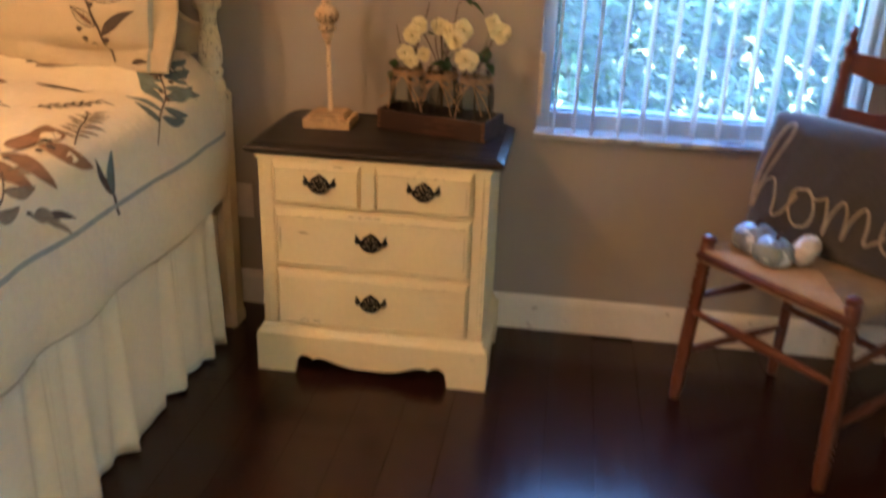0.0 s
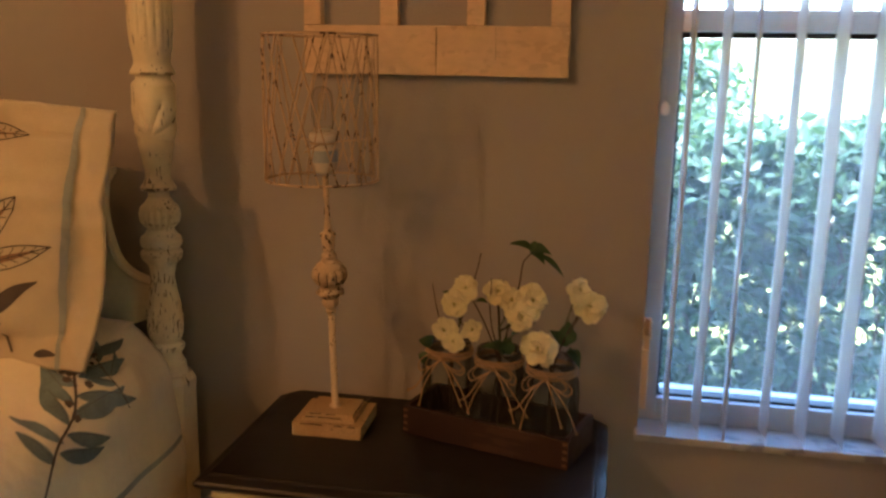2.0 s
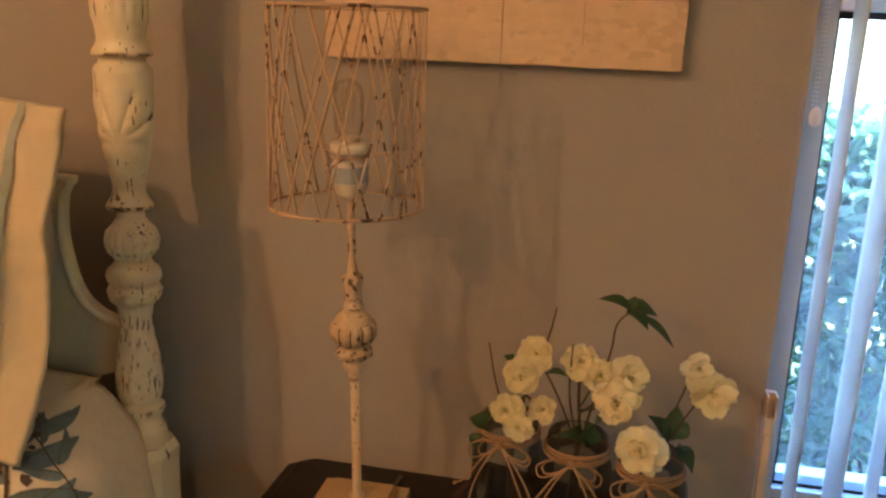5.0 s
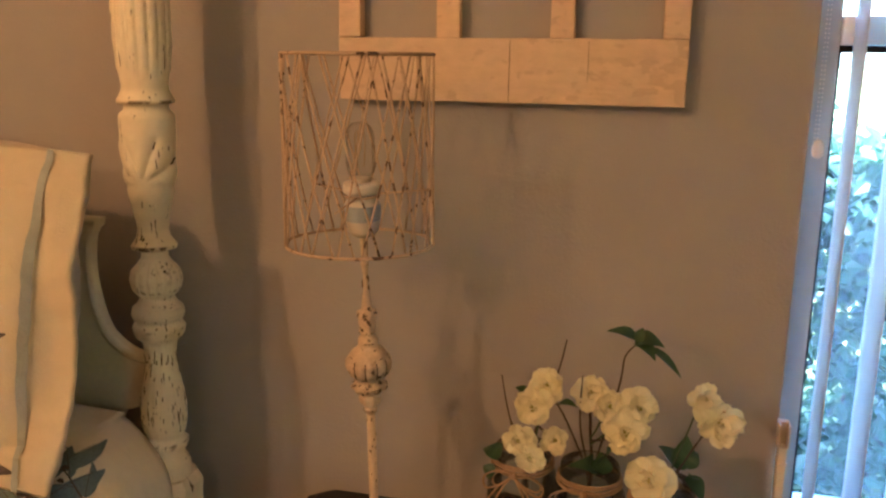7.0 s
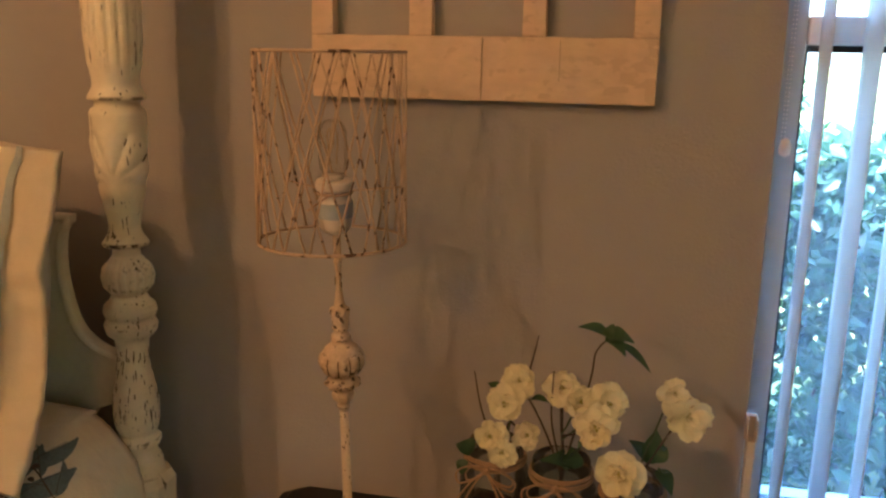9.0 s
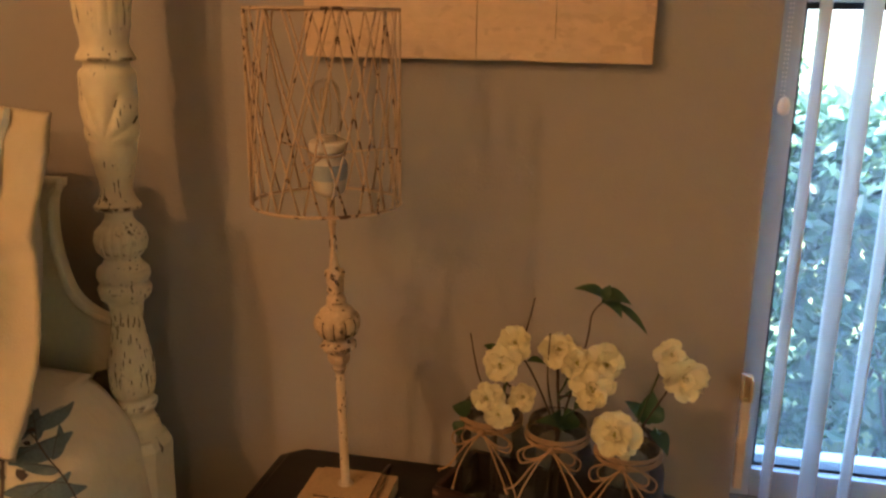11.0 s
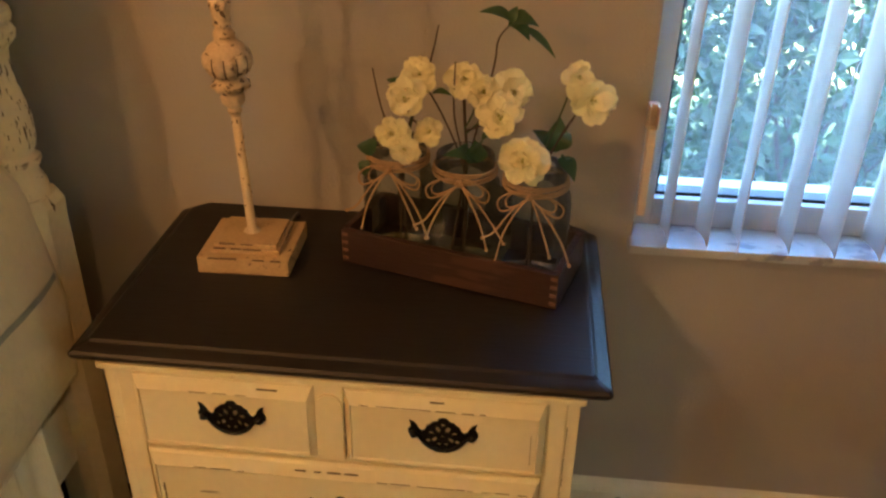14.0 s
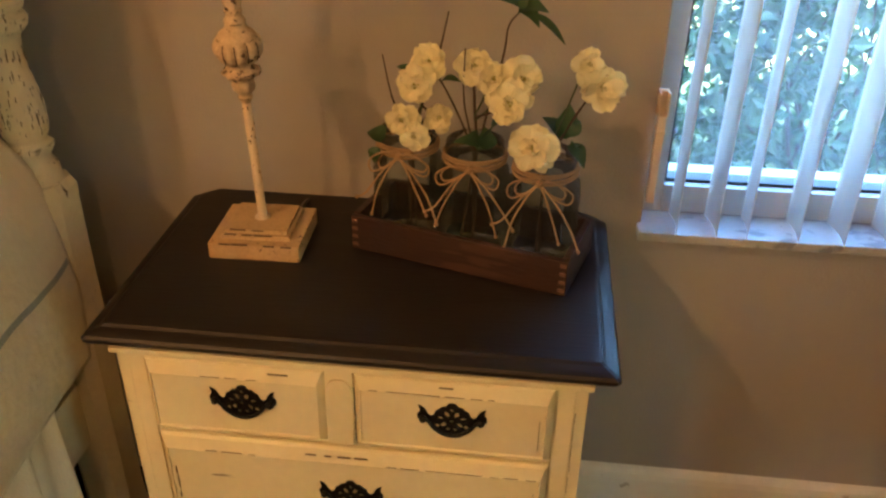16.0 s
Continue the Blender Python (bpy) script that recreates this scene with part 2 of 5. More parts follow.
M_charcoal = mat("charcoal cotton", (0.058, 0.058, 0.065), 0.95, scale=8, var=0.12, fine=0.2, bump=0.5, bscale=400, sheen=0.25)
M_cord = mat("cream rope", (0.42, 0.37, 0.30), 0.9, scale=60, var=0.2, bump=0.6, bscale=400)
M_bluepump = mat("mottled blue grey glaze", (0.22, 0.27, 0.30), 0.3, scale=22, var=0.4, fine=0.3, bump=0.3, wear=(0.55, 0.6, 0.62), wear_at=0.6, wear_scale=30)
M_whitepump = mat("cream glaze", (0.62, 0.56, 0.45), 0.35, scale=14, var=0.15, bump=0.2)
M_stem = mat("dark stem", (0.05, 0.03, 0.018), 0.7, scale=40, var=0.3, bump=0.3)
M_greenstem = mat("green stem", (0.05, 0.075, 0.03), 0.6, scale=40, var=0.3, bump=0.2)
M_petal = leaf_mat("cream petals", (0.88, 0.83, 0.55), (0.85, 0.79, 0.46), 0.75, 0.05, 0.4)
M_heart = leaf_mat("green yellow flower heart", (0.42, 0.40, 0.08), (0.3, 0.3, 0.05), 0.7, 0.25, 0.2)
M_silkleaf = leaf_mat("dark silk leaf", (0.045, 0.095, 0.038), (0.08, 0.16, 0.05), 0.5, 0.3, 0.25)
M_hedge = leaf_mat("hedge leaf", (0.024, 0.050, 0.034), (0.13, 0.22, 0.06), 0.5, 0.6, 0.30)
M_twig = mat("hedge twig", (0.06, 0.045, 0.03), 0.8, scale=20, var=0.3, bump=0.3)
M_lawn = mat("sunlit lawn", (0.15, 0.17, 0.045), 0.9, scale=0.8, var=0.35, fine=0.3, bump=0.5, bscale=30)
M_stucco = mat("outer stucco", (0.6, 0.58, 0.54), 0.9, scale=3, var=0.06, bump=0.5, bscale=80)
M_white = mat("white plastic plate", (0.7, 0.68, 0.64), 0.35, scale=10, var=0.04, bump=0)
M_label = mat("silver grey label", (0.36, 0.40, 0.43), 0.4, scale=30, var=0.2, bump=0)
M_brass = mat("aged brass", (0.35, 0.24, 0.10), 0.4, metal=0.9, scale=20, var=0.2)


# ---- building helpers ----
def obj(name, bm, material, parent=None, label="", smooth=False):
    me = bpy.data.meshes.new(name)
    bm.normal_update()
    if smooth:
        for f in bm.faces:
            f.smooth = len(f.verts) <= 4
    bm.to_mesh(me)
    bm.free()
    me.materials.append(material)
    ob = new(name, me)
    if parent:
        ob.parent = parent
    if label:
        ob["label"] = label
    return ob


def part(name, bm, material, parent, label="", smooth=False):
    return obj(name, bm, material, parent, label, smooth)


def share(name, me, parent, m=None, label=""):
    ob = new(name, me)
    ob.parent = parent
    if m is not None:
        ob.matrix_basis = m
    if label:
        ob["label"] = label
    return ob


def thing(name, m, label, category, group="", kind=""):
    ob = new(name)
    ob.empty_display_size = 0.05
    ob.matrix_basis = m
    return tagged(ob, label, category, group, kind)


def box(x0, x1, y0, y1, z0, z1, bevel=0.0, seg=2, bm=None):
    b = bmesh.new()
    bmesh.ops.create_cube(b, size=1)
    for v in b.verts:
        v.co = (x0 + (v.co.x + 0.5) * (x1 - x0), y0 + (v.co.y + 0.5) * (y1 - y0), z0 + (v.co.z + 0.5) * (z1 - z0))
    if bevel:
        bmesh.ops.bevel(b, geom=b.edges[:], offset=bevel, segments=seg, affect="EDGES", profile=0.7)
    return join(bm, b)


def join(bm, b):
    """Adds b to bm."""
    if bm is None:
        return b
    tmp = bpy.data.meshes.new("tmp")
    b.to_mesh(tmp)
    b.free()
    bm.from_mesh(tmp)
    bpy.data.meshes.remove(tmp)
    return bm


def lathe(profile, segs=32, flutes=None, bm=None, at=(0, 0, 0), cap_top=True):
    """A turned body from (z, radius) rows; flutes(z, angle) scales the radius."""
    b = bmesh.new()
    rings = []
    for z, r in profile:
        ring = []
        for i in range(segs):
            a = 2 * math.pi * i / segs
            k = flutes(z, a) if flutes else 1.0
            ring.append(b.verts.new((at[0] + r * k * math.cos(a), at[1] + r * k * math.sin(a), at[2] + z)))
        rings.append(ring)
    for r0, r1 in zip(rings, rings[1:]):
        for i in range(segs):
            j = (i + 1) % segs
            b.faces.new((r0[i], r0[j], r1[j], r1[i]))
    if profile[0][1] > 1e-5:
        b.faces.new(rings[0][::-1])
    if cap_top and profile[-1][1] > 1e-5:
        b.faces.new(rings[-1])
    bmesh.ops.remove_doubles(b, verts=b.verts[:], dist=1e-6)
    return join(bm, b)


def fine_profile(rows, step=0.006):
    """Smoothly fills in rows of (z, radius)."""
    out = []
    for (z0, r0), (z1, r1) in zip(rows, rows[1:]):
        n = max(1, int(abs(z1 - z0) / step))
        for k in range(n):
            t = k / n
            s = t * t * (3 - 2 * t)
            out.append((z0 + (z1 - z0) * t, r0 + (r1 - r0) * s))
    return out + [rows[-1]]


def spline(pts, n=8):
    """A smooth line through the points."""
    P = [Vector(p) for p in pts]
    P = [P[0] * 2 - P[1]] + P + [P[-1] * 2 - P[-2]]
    out = []
    for i in range(1, len(P) - 2):
        for k in range(n):
            t = k / n
            a, b_, c, d = P[i - 1], P[i], P[i + 1], P[i + 2]
            out.append(0.5 * ((2 * b_) + (c - a) * t + (2 * a - 5 * b_ + 4 * c - d) * t * t + (3 * b_ - a - 3 * c + d) * t ** 3))
    return out + [P[-2]]


def tube(pts, r, segs=6, bm=None, r1=None):
    """A round rod along the points, tapering to r1."""
    b = bmesh.new()
    pts = [Vector(p) for p in pts]
    rings, up = [], None
    for i, p in enumerate(pts):
        d = (pts[min(i + 1, len(pts) - 1)] - pts[max(i - 1, 0)]).normalized()
        if up is None:
            up = d.orthogonal().normalized()
        up = (up - d * up.dot(d)).normalized()
        side = d.cross(up)
        rr = r[i] if isinstance(r, list) else (r if r1 is None else r + (r1 - r) * i / max(1, len(pts) - 1))
        rings.append([b.verts.new(p + (up * math.cos(2 * math.pi * k / segs) + side * math.sin(2 * math.pi * k / segs)) * rr) for k in range(segs)])
    for r0, rn in zip(rings, rings[1:]):
        for k in range(segs):
            b.faces.new((r0[k], r0[(k + 1) % segs], rn[(k + 1) % segs], rn[k]))
    b.faces.new(rings[0][::-1])
    b.faces.new(rings[-1])
    for f in b.faces:
        f.smooth = True
    return join(bm, b)


def plate(outline, depth, holes=(), bevel=0.0, axis="y"):
    """A flat shape in x and z, with holes, given thickness along y (its front at y = 0)."""
    b = bmesh.new()
    edges = []
    for loop in (outline, *holes):
        vs = [b.verts.new((x, 0, z)) for x, z in loop]
        edges += [b.edges.new((vs[i], vs[(i + 1) % len(vs)])) for i in range(len(vs))]
    bmesh.ops.triangle_fill(b, edges=edges, use_beauty=True, use_dissolve=False)
    bmesh.ops.recalc_face_normals(b, faces=b.faces[:])
    if b.faces and sum(f.normal.y for f in b.faces) > 0:
        bmesh.ops.reverse_faces(b, faces=b.faces[:])
    ext = bmesh.ops.extrude_face_region(b, geom=b.faces[:])
    bmesh.ops.translate(b, verts=[v for v in ext["geom"] if isinstance(v, bmesh.types.BMVert)], vec=(0, depth, 0))
    bmesh.ops.recalc_face_normals(b, faces=b.faces[:])
    if bevel:
        es = [e for e in b.edges if len(e.link_faces) == 2 and e.calc_face_angle(0) > 1.0]
        bmesh.ops.bevel(b, geom=es, offset=bevel, segments=1, affect="EDGES")
    return b


def moved(b, m):
    bmesh.ops.transform(b, matrix=m, verts=b.verts[:])
    return b


# ---- the room ----
X0, X1, Y0, YW, ZC = -4.0, 2.6, -2.4, 2.53, 2.44
WX0, WX1, WZ0, WZ1 = -0.036, 0.876, 0.634, 2.12

floor = obj("floor", box(X0 - 0.2, X1 + 0.2, Y0 - 0.2, YW + 0.2, -0.12, -0.006), M_gap)
tagged(floor, "dark mahogany laminate plank floor", "floor", kind="structure")

b = box(X0 - 0.2, WX0, YW, YW + 0.2, 0, ZC)
box(WX1, X1 + 0.2, YW, YW + 0.2, 0, ZC, bm=b)
box(WX0, WX1, YW, YW + 0.2, 0, WZ0, bm=b)
box(WX0, WX1, YW, YW + 0.2, WZ1, ZC, bm=b)
tagged(obj("wall_north", b, M_wall), "greige painted wall with a window", "wall", kind="structure")
tagged(obj("wall_west", box(X0 - 0.2, X0, Y0, YW, 0, ZC), M_wall), "greige painted wall", "wall", kind="structure")
# unseen east opening, added so that daylight fills the bed's side
EY0, EY1, EZ1 = -1.0, -0.44, 2.05
b = box(X1, X1 + 0.2, Y0, EY0, 0, ZC)
box(X1, X1 + 0.2, EY1, YW, 0, ZC, bm=b)
box(X1, X1 + 0.2, EY0, EY1, EZ1, ZC, bm=b)
tagged(obj("wall_east", b, M_wall), "greige painted wall with an unseen opening added for light", "wall", kind="structure")
door = thing("fill_opening", pose(X1 + 0.08, 0, 0), "unseen white framed opening added to light the bed's side", "door", kind="structure")
for y0, y1 in ((EY0, EY0 + 0.05), (EY1 - 0.05, EY1)):
    part("door_stile", box(0, 0.05, y0, y1, 0, EZ1, 0.003), M_alu, door)
for y0, y1 in ((EY0 + 0.05, EY1 - 0.05),):
    p = part("pane", box(0.02, 0.024, y0, y1, 0.03, EZ1 - 0.05), M_fillpane, door, "cream tinted pane that warms the added daylight")
tagged(obj("wall_south", box(X0 - 0.2, X1 + 0.2, Y0 - 0.2, Y0, 0, ZC), M_wall), "greige painted wall", "wall", kind="structure")
# unseen slab; depth and overhang sized to shade the hedge's lower face
tagged(obj("ceiling", box(X0 - 0.5, X1 + 0.5, Y0 - 0.5, YW + 0.25, ZC, ZC + 0.25), M_ceil), "white painted ceiling under the roof", "ceiling", kind="structure")

# baseboard with an eased top edge
b = bmesh.new()
sec = [(0, 0), (-0.016, 0), (-0.016, 0.092), (-0.013, 0.104), (-0.007, 0.112), (0, 0.116)]
r0 = [b.verts.new((X0, YW + y, z)) for y, z in sec]
r1 = [b.verts.new((X1, YW + y, z)) for y, z in sec]
for i in range(len(sec)):
    j = (i + 1) % len(sec)
    b.faces.new((r0[i], r0[j], r1[j], r1[i]))
b.faces.new(r0[::-1]), b.faces.new(r1)
bmesh.ops.recalc_face_normals(b, faces=b.faces[:])
tagged(obj("baseboard", b, M_trim), "cream painted baseboard along the wall", "baseboard", kind="structure")

# ---- window ----
win = thing("window_1", pose(0, 0, 0), "white framed single hung window above a marble sill", "window", kind="structure")
FY0, FY1 = 2.575, 2.665
b = box(WX0, 0.0, FY0, FY1, 0.650, WZ1, 0.004)
box(WX1 - 0.036, WX1, FY0, FY1, 0.650, WZ1, 0.004, bm=b)
box(0.0, WX1 - 0.036, FY0, FY1, 0.650, 0.699, 0.004, bm=b)
box(0.0, WX1 - 0.036, FY0, FY1, WZ1 - 0.04, WZ1, 0.004, bm=b)
part("window_frame", b, M_alu, win, "white vinyl window frame")
b = box(0.0, WX1 - 0.036, FY0 - 0.006, FY1 - 0.02, 1.422, 1.462, 0.004)
part("meeting_rail", b, M_rail_glare, win, "white meeting rail")
b = box(0.0, 0.84, FY0 + 0.015, FY0 + 0.045, 0.6985, 0.7045)
box(0.0, 0.84, FY0 + 0.015, FY0 + 0.045, 1.4125, 1.4225, bm=b)
box(0.0, 0.005, FY0 + 0.015, FY0 + 0.045, 0.7045, 1.4125, bm=b)
box(0.835, 0.84, FY0 + 0.015, FY0 + 0.045, 0.7045, 1.4125, bm=b)
part("gasket", b, M_gasket, win, "black glazing gasket")
for z0, z1, y in ((0.70, 1.425, 2.605), (1.46, 2.082, 2.640)):
    p = part("pane", box(0.0, 0.84, y, y + 0.004, z0, z1), M_pane, win)
    p.visible_shadow = False
b = box(WX0 - 0.006, WX1 + 0.006, 2.496, FY0, 0.634, 0.650, 0.004, 2)
part("window_sill", b, M_marble, win, "grey veined marble sill")

# vertical blind: a head rail and narrow curved slats turned open
blind = thing("vertical_blind", pose(0.42, 2.515, 2.08), "white vinyl vertical blind with its slats turned open", "blind")
part("head_rail", box(-0.46, 0.46, -0.022, 0.013, 0.0, 0.035, 0.004), M_slat, blind)
b = bmesh.new()
W, N = 0.080, 8
cols = []
for k in range(N + 1):
    u = (k / N - 0.5)
    y, x = u * W, 0.0065 * (1 - (2 * u) ** 2)
    cols.append([(x, y), (x + 0.0009, y)])
for zz0, zz1 in ((-1.424, 0.0),):
    front = [[b.verts.new((c[0][0], c[0][1], z)) for z in (zz0, zz1)] for c in cols]
    back = [[b.verts.new((c[1][0], c[1][1], z)) for z in (zz0, zz1)] for c in cols]
    for k in range(N):
        b.faces.new((front[k][0], front[k + 1][0], front[k + 1][1], front[k][1]))
        b.faces.new((back[k + 1][0], back[k][0], back[k][1], back[k + 1][1]))
        b.faces.new((front[k + 1][0], front[k][0], back[k][0], back[k + 1][0]))
    b.faces.new((front[0][0], front[0][1], back[0][1], back[0][0]))
    b.faces.new((front[N][1], front[N][0], back[N][0], back[N][1]))
slat0 = part("slat", b, M_slat, blind, smooth=False)
for f in slat0.data.polygons:
    f.use_smooth = abs(f.normal.x) > 0.5
rs = random.Random(4)
SLATS = [(0.015, 0), (0.074, 4), (0.126, -5), (0.197, 0), (0.267, 3), (0.333, 2), (0.409, 3)] + [(0.479 + 0.0705 * k, rs.uniform(-4, 4)) for k in range(6)]
for i, (xs, turn) in enumerate(SLATS):
    m = pose(xs - 0.42, 0.003, 0, 0, rs.uniform(-0.15, 0.15), turn)
    if i == 0:
        slat0.matrix_basis = m
    else:
        share("slat", slat0.data, blind, m)

# bead chain of the blind with its holder
chain = thing("blind_chain", pose(-0.030, 2.508, 0.70), "white bead chain looped through a cream plastic holder", "blind chain")
part("holder", join(box(-0.006, 0.006, -0.006, 0.014, 0.0, 0.145, 0.002), box(-0.007, 0.007, -0.008, 0.016, 0.118, 0.122, 0.001)), M_tan, chain, "cream plastic holder")
b = box(-0.008, -0.005, -0.008, 0.016, 0.145, 0.18, 0.001)
box(0.005, 0.008, -0.008, 0.016, 0.145, 0.18, 0.001, bm=b)
box(-0.008, 0.008, 0.010, 0.021, 0.14, 0.18, 0.001, bm=b)
part("bracket", b, M_tan, chain)
b = bmesh.new()
for k in range(72, 200):
    for x in (-0.0015, 0.0025):
        bmesh.ops.create_icosphere(b, subdivisions=1, radius=0.0013, matrix=Matrix.Translation((x, 0.0, 0.16 + k * 0.006)))
part("bead_chain", b, M_slat, chain)
part("connector", lathe(fine_profile([(0, 0.002), (0.004, 0.0075), (0.014, 0.0085), (0.022, 0.006), (0.026, 0.002)], 0.003), 14, at=(0.004, -0.002, 0.57)), M_slat, chain, smooth=True)

# wall socket behind the bed post
soc = thing("wall_socket", pose(-0.955, YW, 0.30), "white wall socket plate beside the bed post", "socket")
part("cover_plate", box(-0.035, 0.035, -0.006, 0.0, 0.0, 0.114, 0.003), M_white, soc)
for z in (0.034, 0.08):
    part("outlet", box(-0.016, 0.016, -0.0085, -0.005, z - 0.014, z + 0.014, 0.003), M_white, soc)

# ---- ceiling lights ----
def ceiling_light(at, label):
    cl = thing("ceiling_light", pose(at[0], at[1], ZC), label, "ceiling light", "ceiling lights")
    part("canopy", lathe(fine_profile([(0, 0.07), (-0.02, 0.06), (-0.035, 0.012)]), 24), M_brass, cl, smooth=True)
    drop = at[2] - ZC + 0.085
    part("rod", lathe([(-0.03, 0.008), (drop, 0.008)], 12), M_brass, cl, smooth=True)
    part("shade", lathe([(drop + 0.01, 0.012), (drop, 0.03), (drop - 0.014, 0.042), (drop - 0.016, 0.044), (drop - 0.003, 0.03), (drop + 0.008, 0.012)], 28), M_porcelain, cl, smooth=True)


ceiling_light(LAMP, "ceiling light with a warm bulb over the bed")
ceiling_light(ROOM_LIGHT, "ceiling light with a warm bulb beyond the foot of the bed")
# made-up fixture that carries the fill lamp
ceiling_light(SIDE_FILL, "unseen warm fill lamp added under the ceiling over the open floor")

# ---- outside ----
ground = obj("ground", box(-300, 300, -300, 600, -0.4, -0.3), M_lawn)
tagged(ground, "sunlit green lawn", "lawn", kind="structure")


def leaves(name, c, size, aim, material, rng, flat=0.55):
    """One mesh of folded leaves at the places c."""
    n = len(c)
    d = rng.normal(size=(n, 3)) + np.array(aim)
    d /= np.linalg.norm(d, axis=1)[:, None]
    s = np.cross(d, rng.normal(size=(n, 3)))
    s /= np.linalg.norm(s, axis=1)[:, None]
    nn = np.cross(d, s)
    k = size[:, None]
    v = np.stack([c - d * k, c - d * k * 0.1 + s * k * flat + nn * k * 0.15, c + d * k, c - d * k * 0.1 - s * k * flat + nn * k * 0.15], 1).reshape(-1, 3)
    q = np.arange(n)[:, None] * 4
    faces = np.concatenate([q + [0, 1, 2], q + [0, 2, 3]]).tolist()
    me = bpy.data.meshes.new(name)
    me.from_pydata(v.tolist(), [], faces)
    me.materials.append(material)
    return new(name, me)


def hedge():
    rng = np.random.default_rng(5)
    # clumps of leaves, close together near the clipped top and loose lower down
    nc = 5400
    cx, cy = rng.uniform(-2.2, 5.2, nc), 4.35 + rng.beta(1.2, 1.8, nc) * 0.75
    cz = np.where(rng.random(nc) < 0.50, rng.uniform(0.72, 1.14, nc), rng.uniform(-0.25, 0.78, nc))
    per = 12
    spread = np.where(cz > 0.7, 0.055, 0.040)
    c = np.repeat(np.stack([cx, cy, cz], 1), per, 0) + rng.normal(size=(nc * per, 3)) * np.repeat(spread, per)[:, None]
    top = 1.10 + 0.07 * np.sin(c[:, 0] * 2.3) + 0.05 * np.sin(c[:, 0] * 6.1 + 1) + 0.04 * np.sin(c[:, 0] * 13.0)
    c[:, 2] = np.minimum(c[:, 2], top + rng.normal(0, 0.035, len(c)))
    c = c[c[:, 2] > -0.28]
    ob = leaves("hedge", c, rng.uniform(0.022, 0.048, len(c)), (0, -0.35, 0.2), M_hedge, rng)
    tagged(ob, "dense clipped green hedge outside the window", "hedge", kind="stuff")
    b = bmesh.new()
    r = random.Random(8)
    for i in range(110):
        x = r.uniform(-2.2, 5.2)
        y = r.uniform(4.45, 4.95)
        pts = [(x, y, -0.3)]
        for k in range(4):
            pts.append((pts[-1][0] + r.uniform(-0.14, 0.14), pts[-1][1] + r.uniform(-0.07, 0.07), pts[-1][2] + r.uniform(0.2, 0.34)))
        tube(pts, 0.010, 5, b, 0.003)
        for k in (1, 2, 3):
            p = Vector(pts[k])
            q = p + Vector((r.uniform(-0.16, 0.16), r.uniform(-0.05, 0.05), r.uniform(0.08, 0.22)))
            tube([p, (p + q) / 2 + Vector((r.uniform(-0.02, 0.02), 0, 0)), q], 0.005, 4, b, 0.002)
    part("branches", b, M_twig, ob)


def shrub(x, y, height, half):
    """A loose, taller shrub on the lawn behind the hedge."""
    rng = np.random.default_rng(17)
    r = random.Random(17)
    sh = thing("shrub", pose(x, y, -0.3), "loose sunlit green shrub on the lawn behind the hedge", "shrub")
    b = bmesh.new()
    tips = []
    for k in range(14):
        a, lean = r.uniform(0, 6.28), r.uniform(0.3, 1.0) * half
        pts = [(0, 0, 0)] + [(lean * math.cos(a) * t ** 1.4, lean * math.sin(a) * t ** 1.4, height * r.uniform(0.8, 1.0) * t) for t in (0.3, 0.6, 0.93)]
        tube(spline(pts, 4), 0.022, 6, b, 0.004)
        tips += pts[1:]
    part("trunk", b, M_twig, sh)
    nc = 260
    base = np.array([tips[r.randrange(len(tips))] for _ in range(nc)]) + rng.normal(size=(nc, 3)) * half * 0.32
    c = np.repeat(base, 30, 0) + rng.normal(size=(nc * 30, 3)) * 0.07
    c = c[(c[:, 2] > 0.15) & (c[:, 2] < height + 0.05)]
    leaves("crown", c, rng.uniform(0.03, 0.06, len(c)), (0, -0.2, 0.3), M_hedge, rng).parent = sh


shrub(0.10, 7.6, 1.80, 0.62)
hedge()

# ---- nightstand ----
NX, NY = -0.438, 2.295
ns = thing("nightstand", pose(NX, NY, 0) @ Matrix.Diagonal((1.012, 1, 1, 1)), "cream distressed wooden nightstand with an espresso top and four drawers", "nightstand")


def moulded_top(hx, y0, y1, rows):
    """A slab whose edge follows rows of (inset, z)."""
    b = bmesh.new()
    rings = []
    c = 0.004
    e = 0.022
    for inset, z in rows:
        a, f, g = hx - inset, y0 + inset, y1 - inset * 0.3
        rings.append([b.verts.new(p) for p in ((-a + c, f, z), (a - c, f, z), (a, f + c, z), (a, g - e, z), (a - e, g, z), (-a + e, g, z), (-a, g - e, z), (-a, f + c, z))])
    for r0, r1 in zip(rings, rings[1:]):
        for i in range(8):
            b.faces.new((r0[i], r0[(i + 1) % 8], r1[(i + 1) % 8], r1[i]))
    b.faces.new(rings[0][::-1]), b.faces.new(rings[-1])
    return b


part("top", moulded_top(0.341, -0.192, 0.232, [(0.016, 0.638), (0.010, 0.642), (0.004, 0.646), (0.0, 0.651), (0.0, 0.655), (0.003, 0.659), (0.010, 0.662), (0.018, 0.6645), (0.022, 0.6675), (0.026, 0.668)]), M_espresso, ns, "espresso stained top with a moulded edge")
b = box(-0.306, -0.288, -0.174, 0.18, 0.10, 0.638, 0.002)
box(0.288, 0.306, -0.174, 0.18, 0.10, 0.638, 0.002, bm=b)
box(-0.288, 0.288, 0.168, 0.178, 0.10, 0.638, bm=b)
box(-0.288, 0.288, -0.165, -0.140, 0.10, 0.638, bm=b)
part("body", b, M_cream, ns)
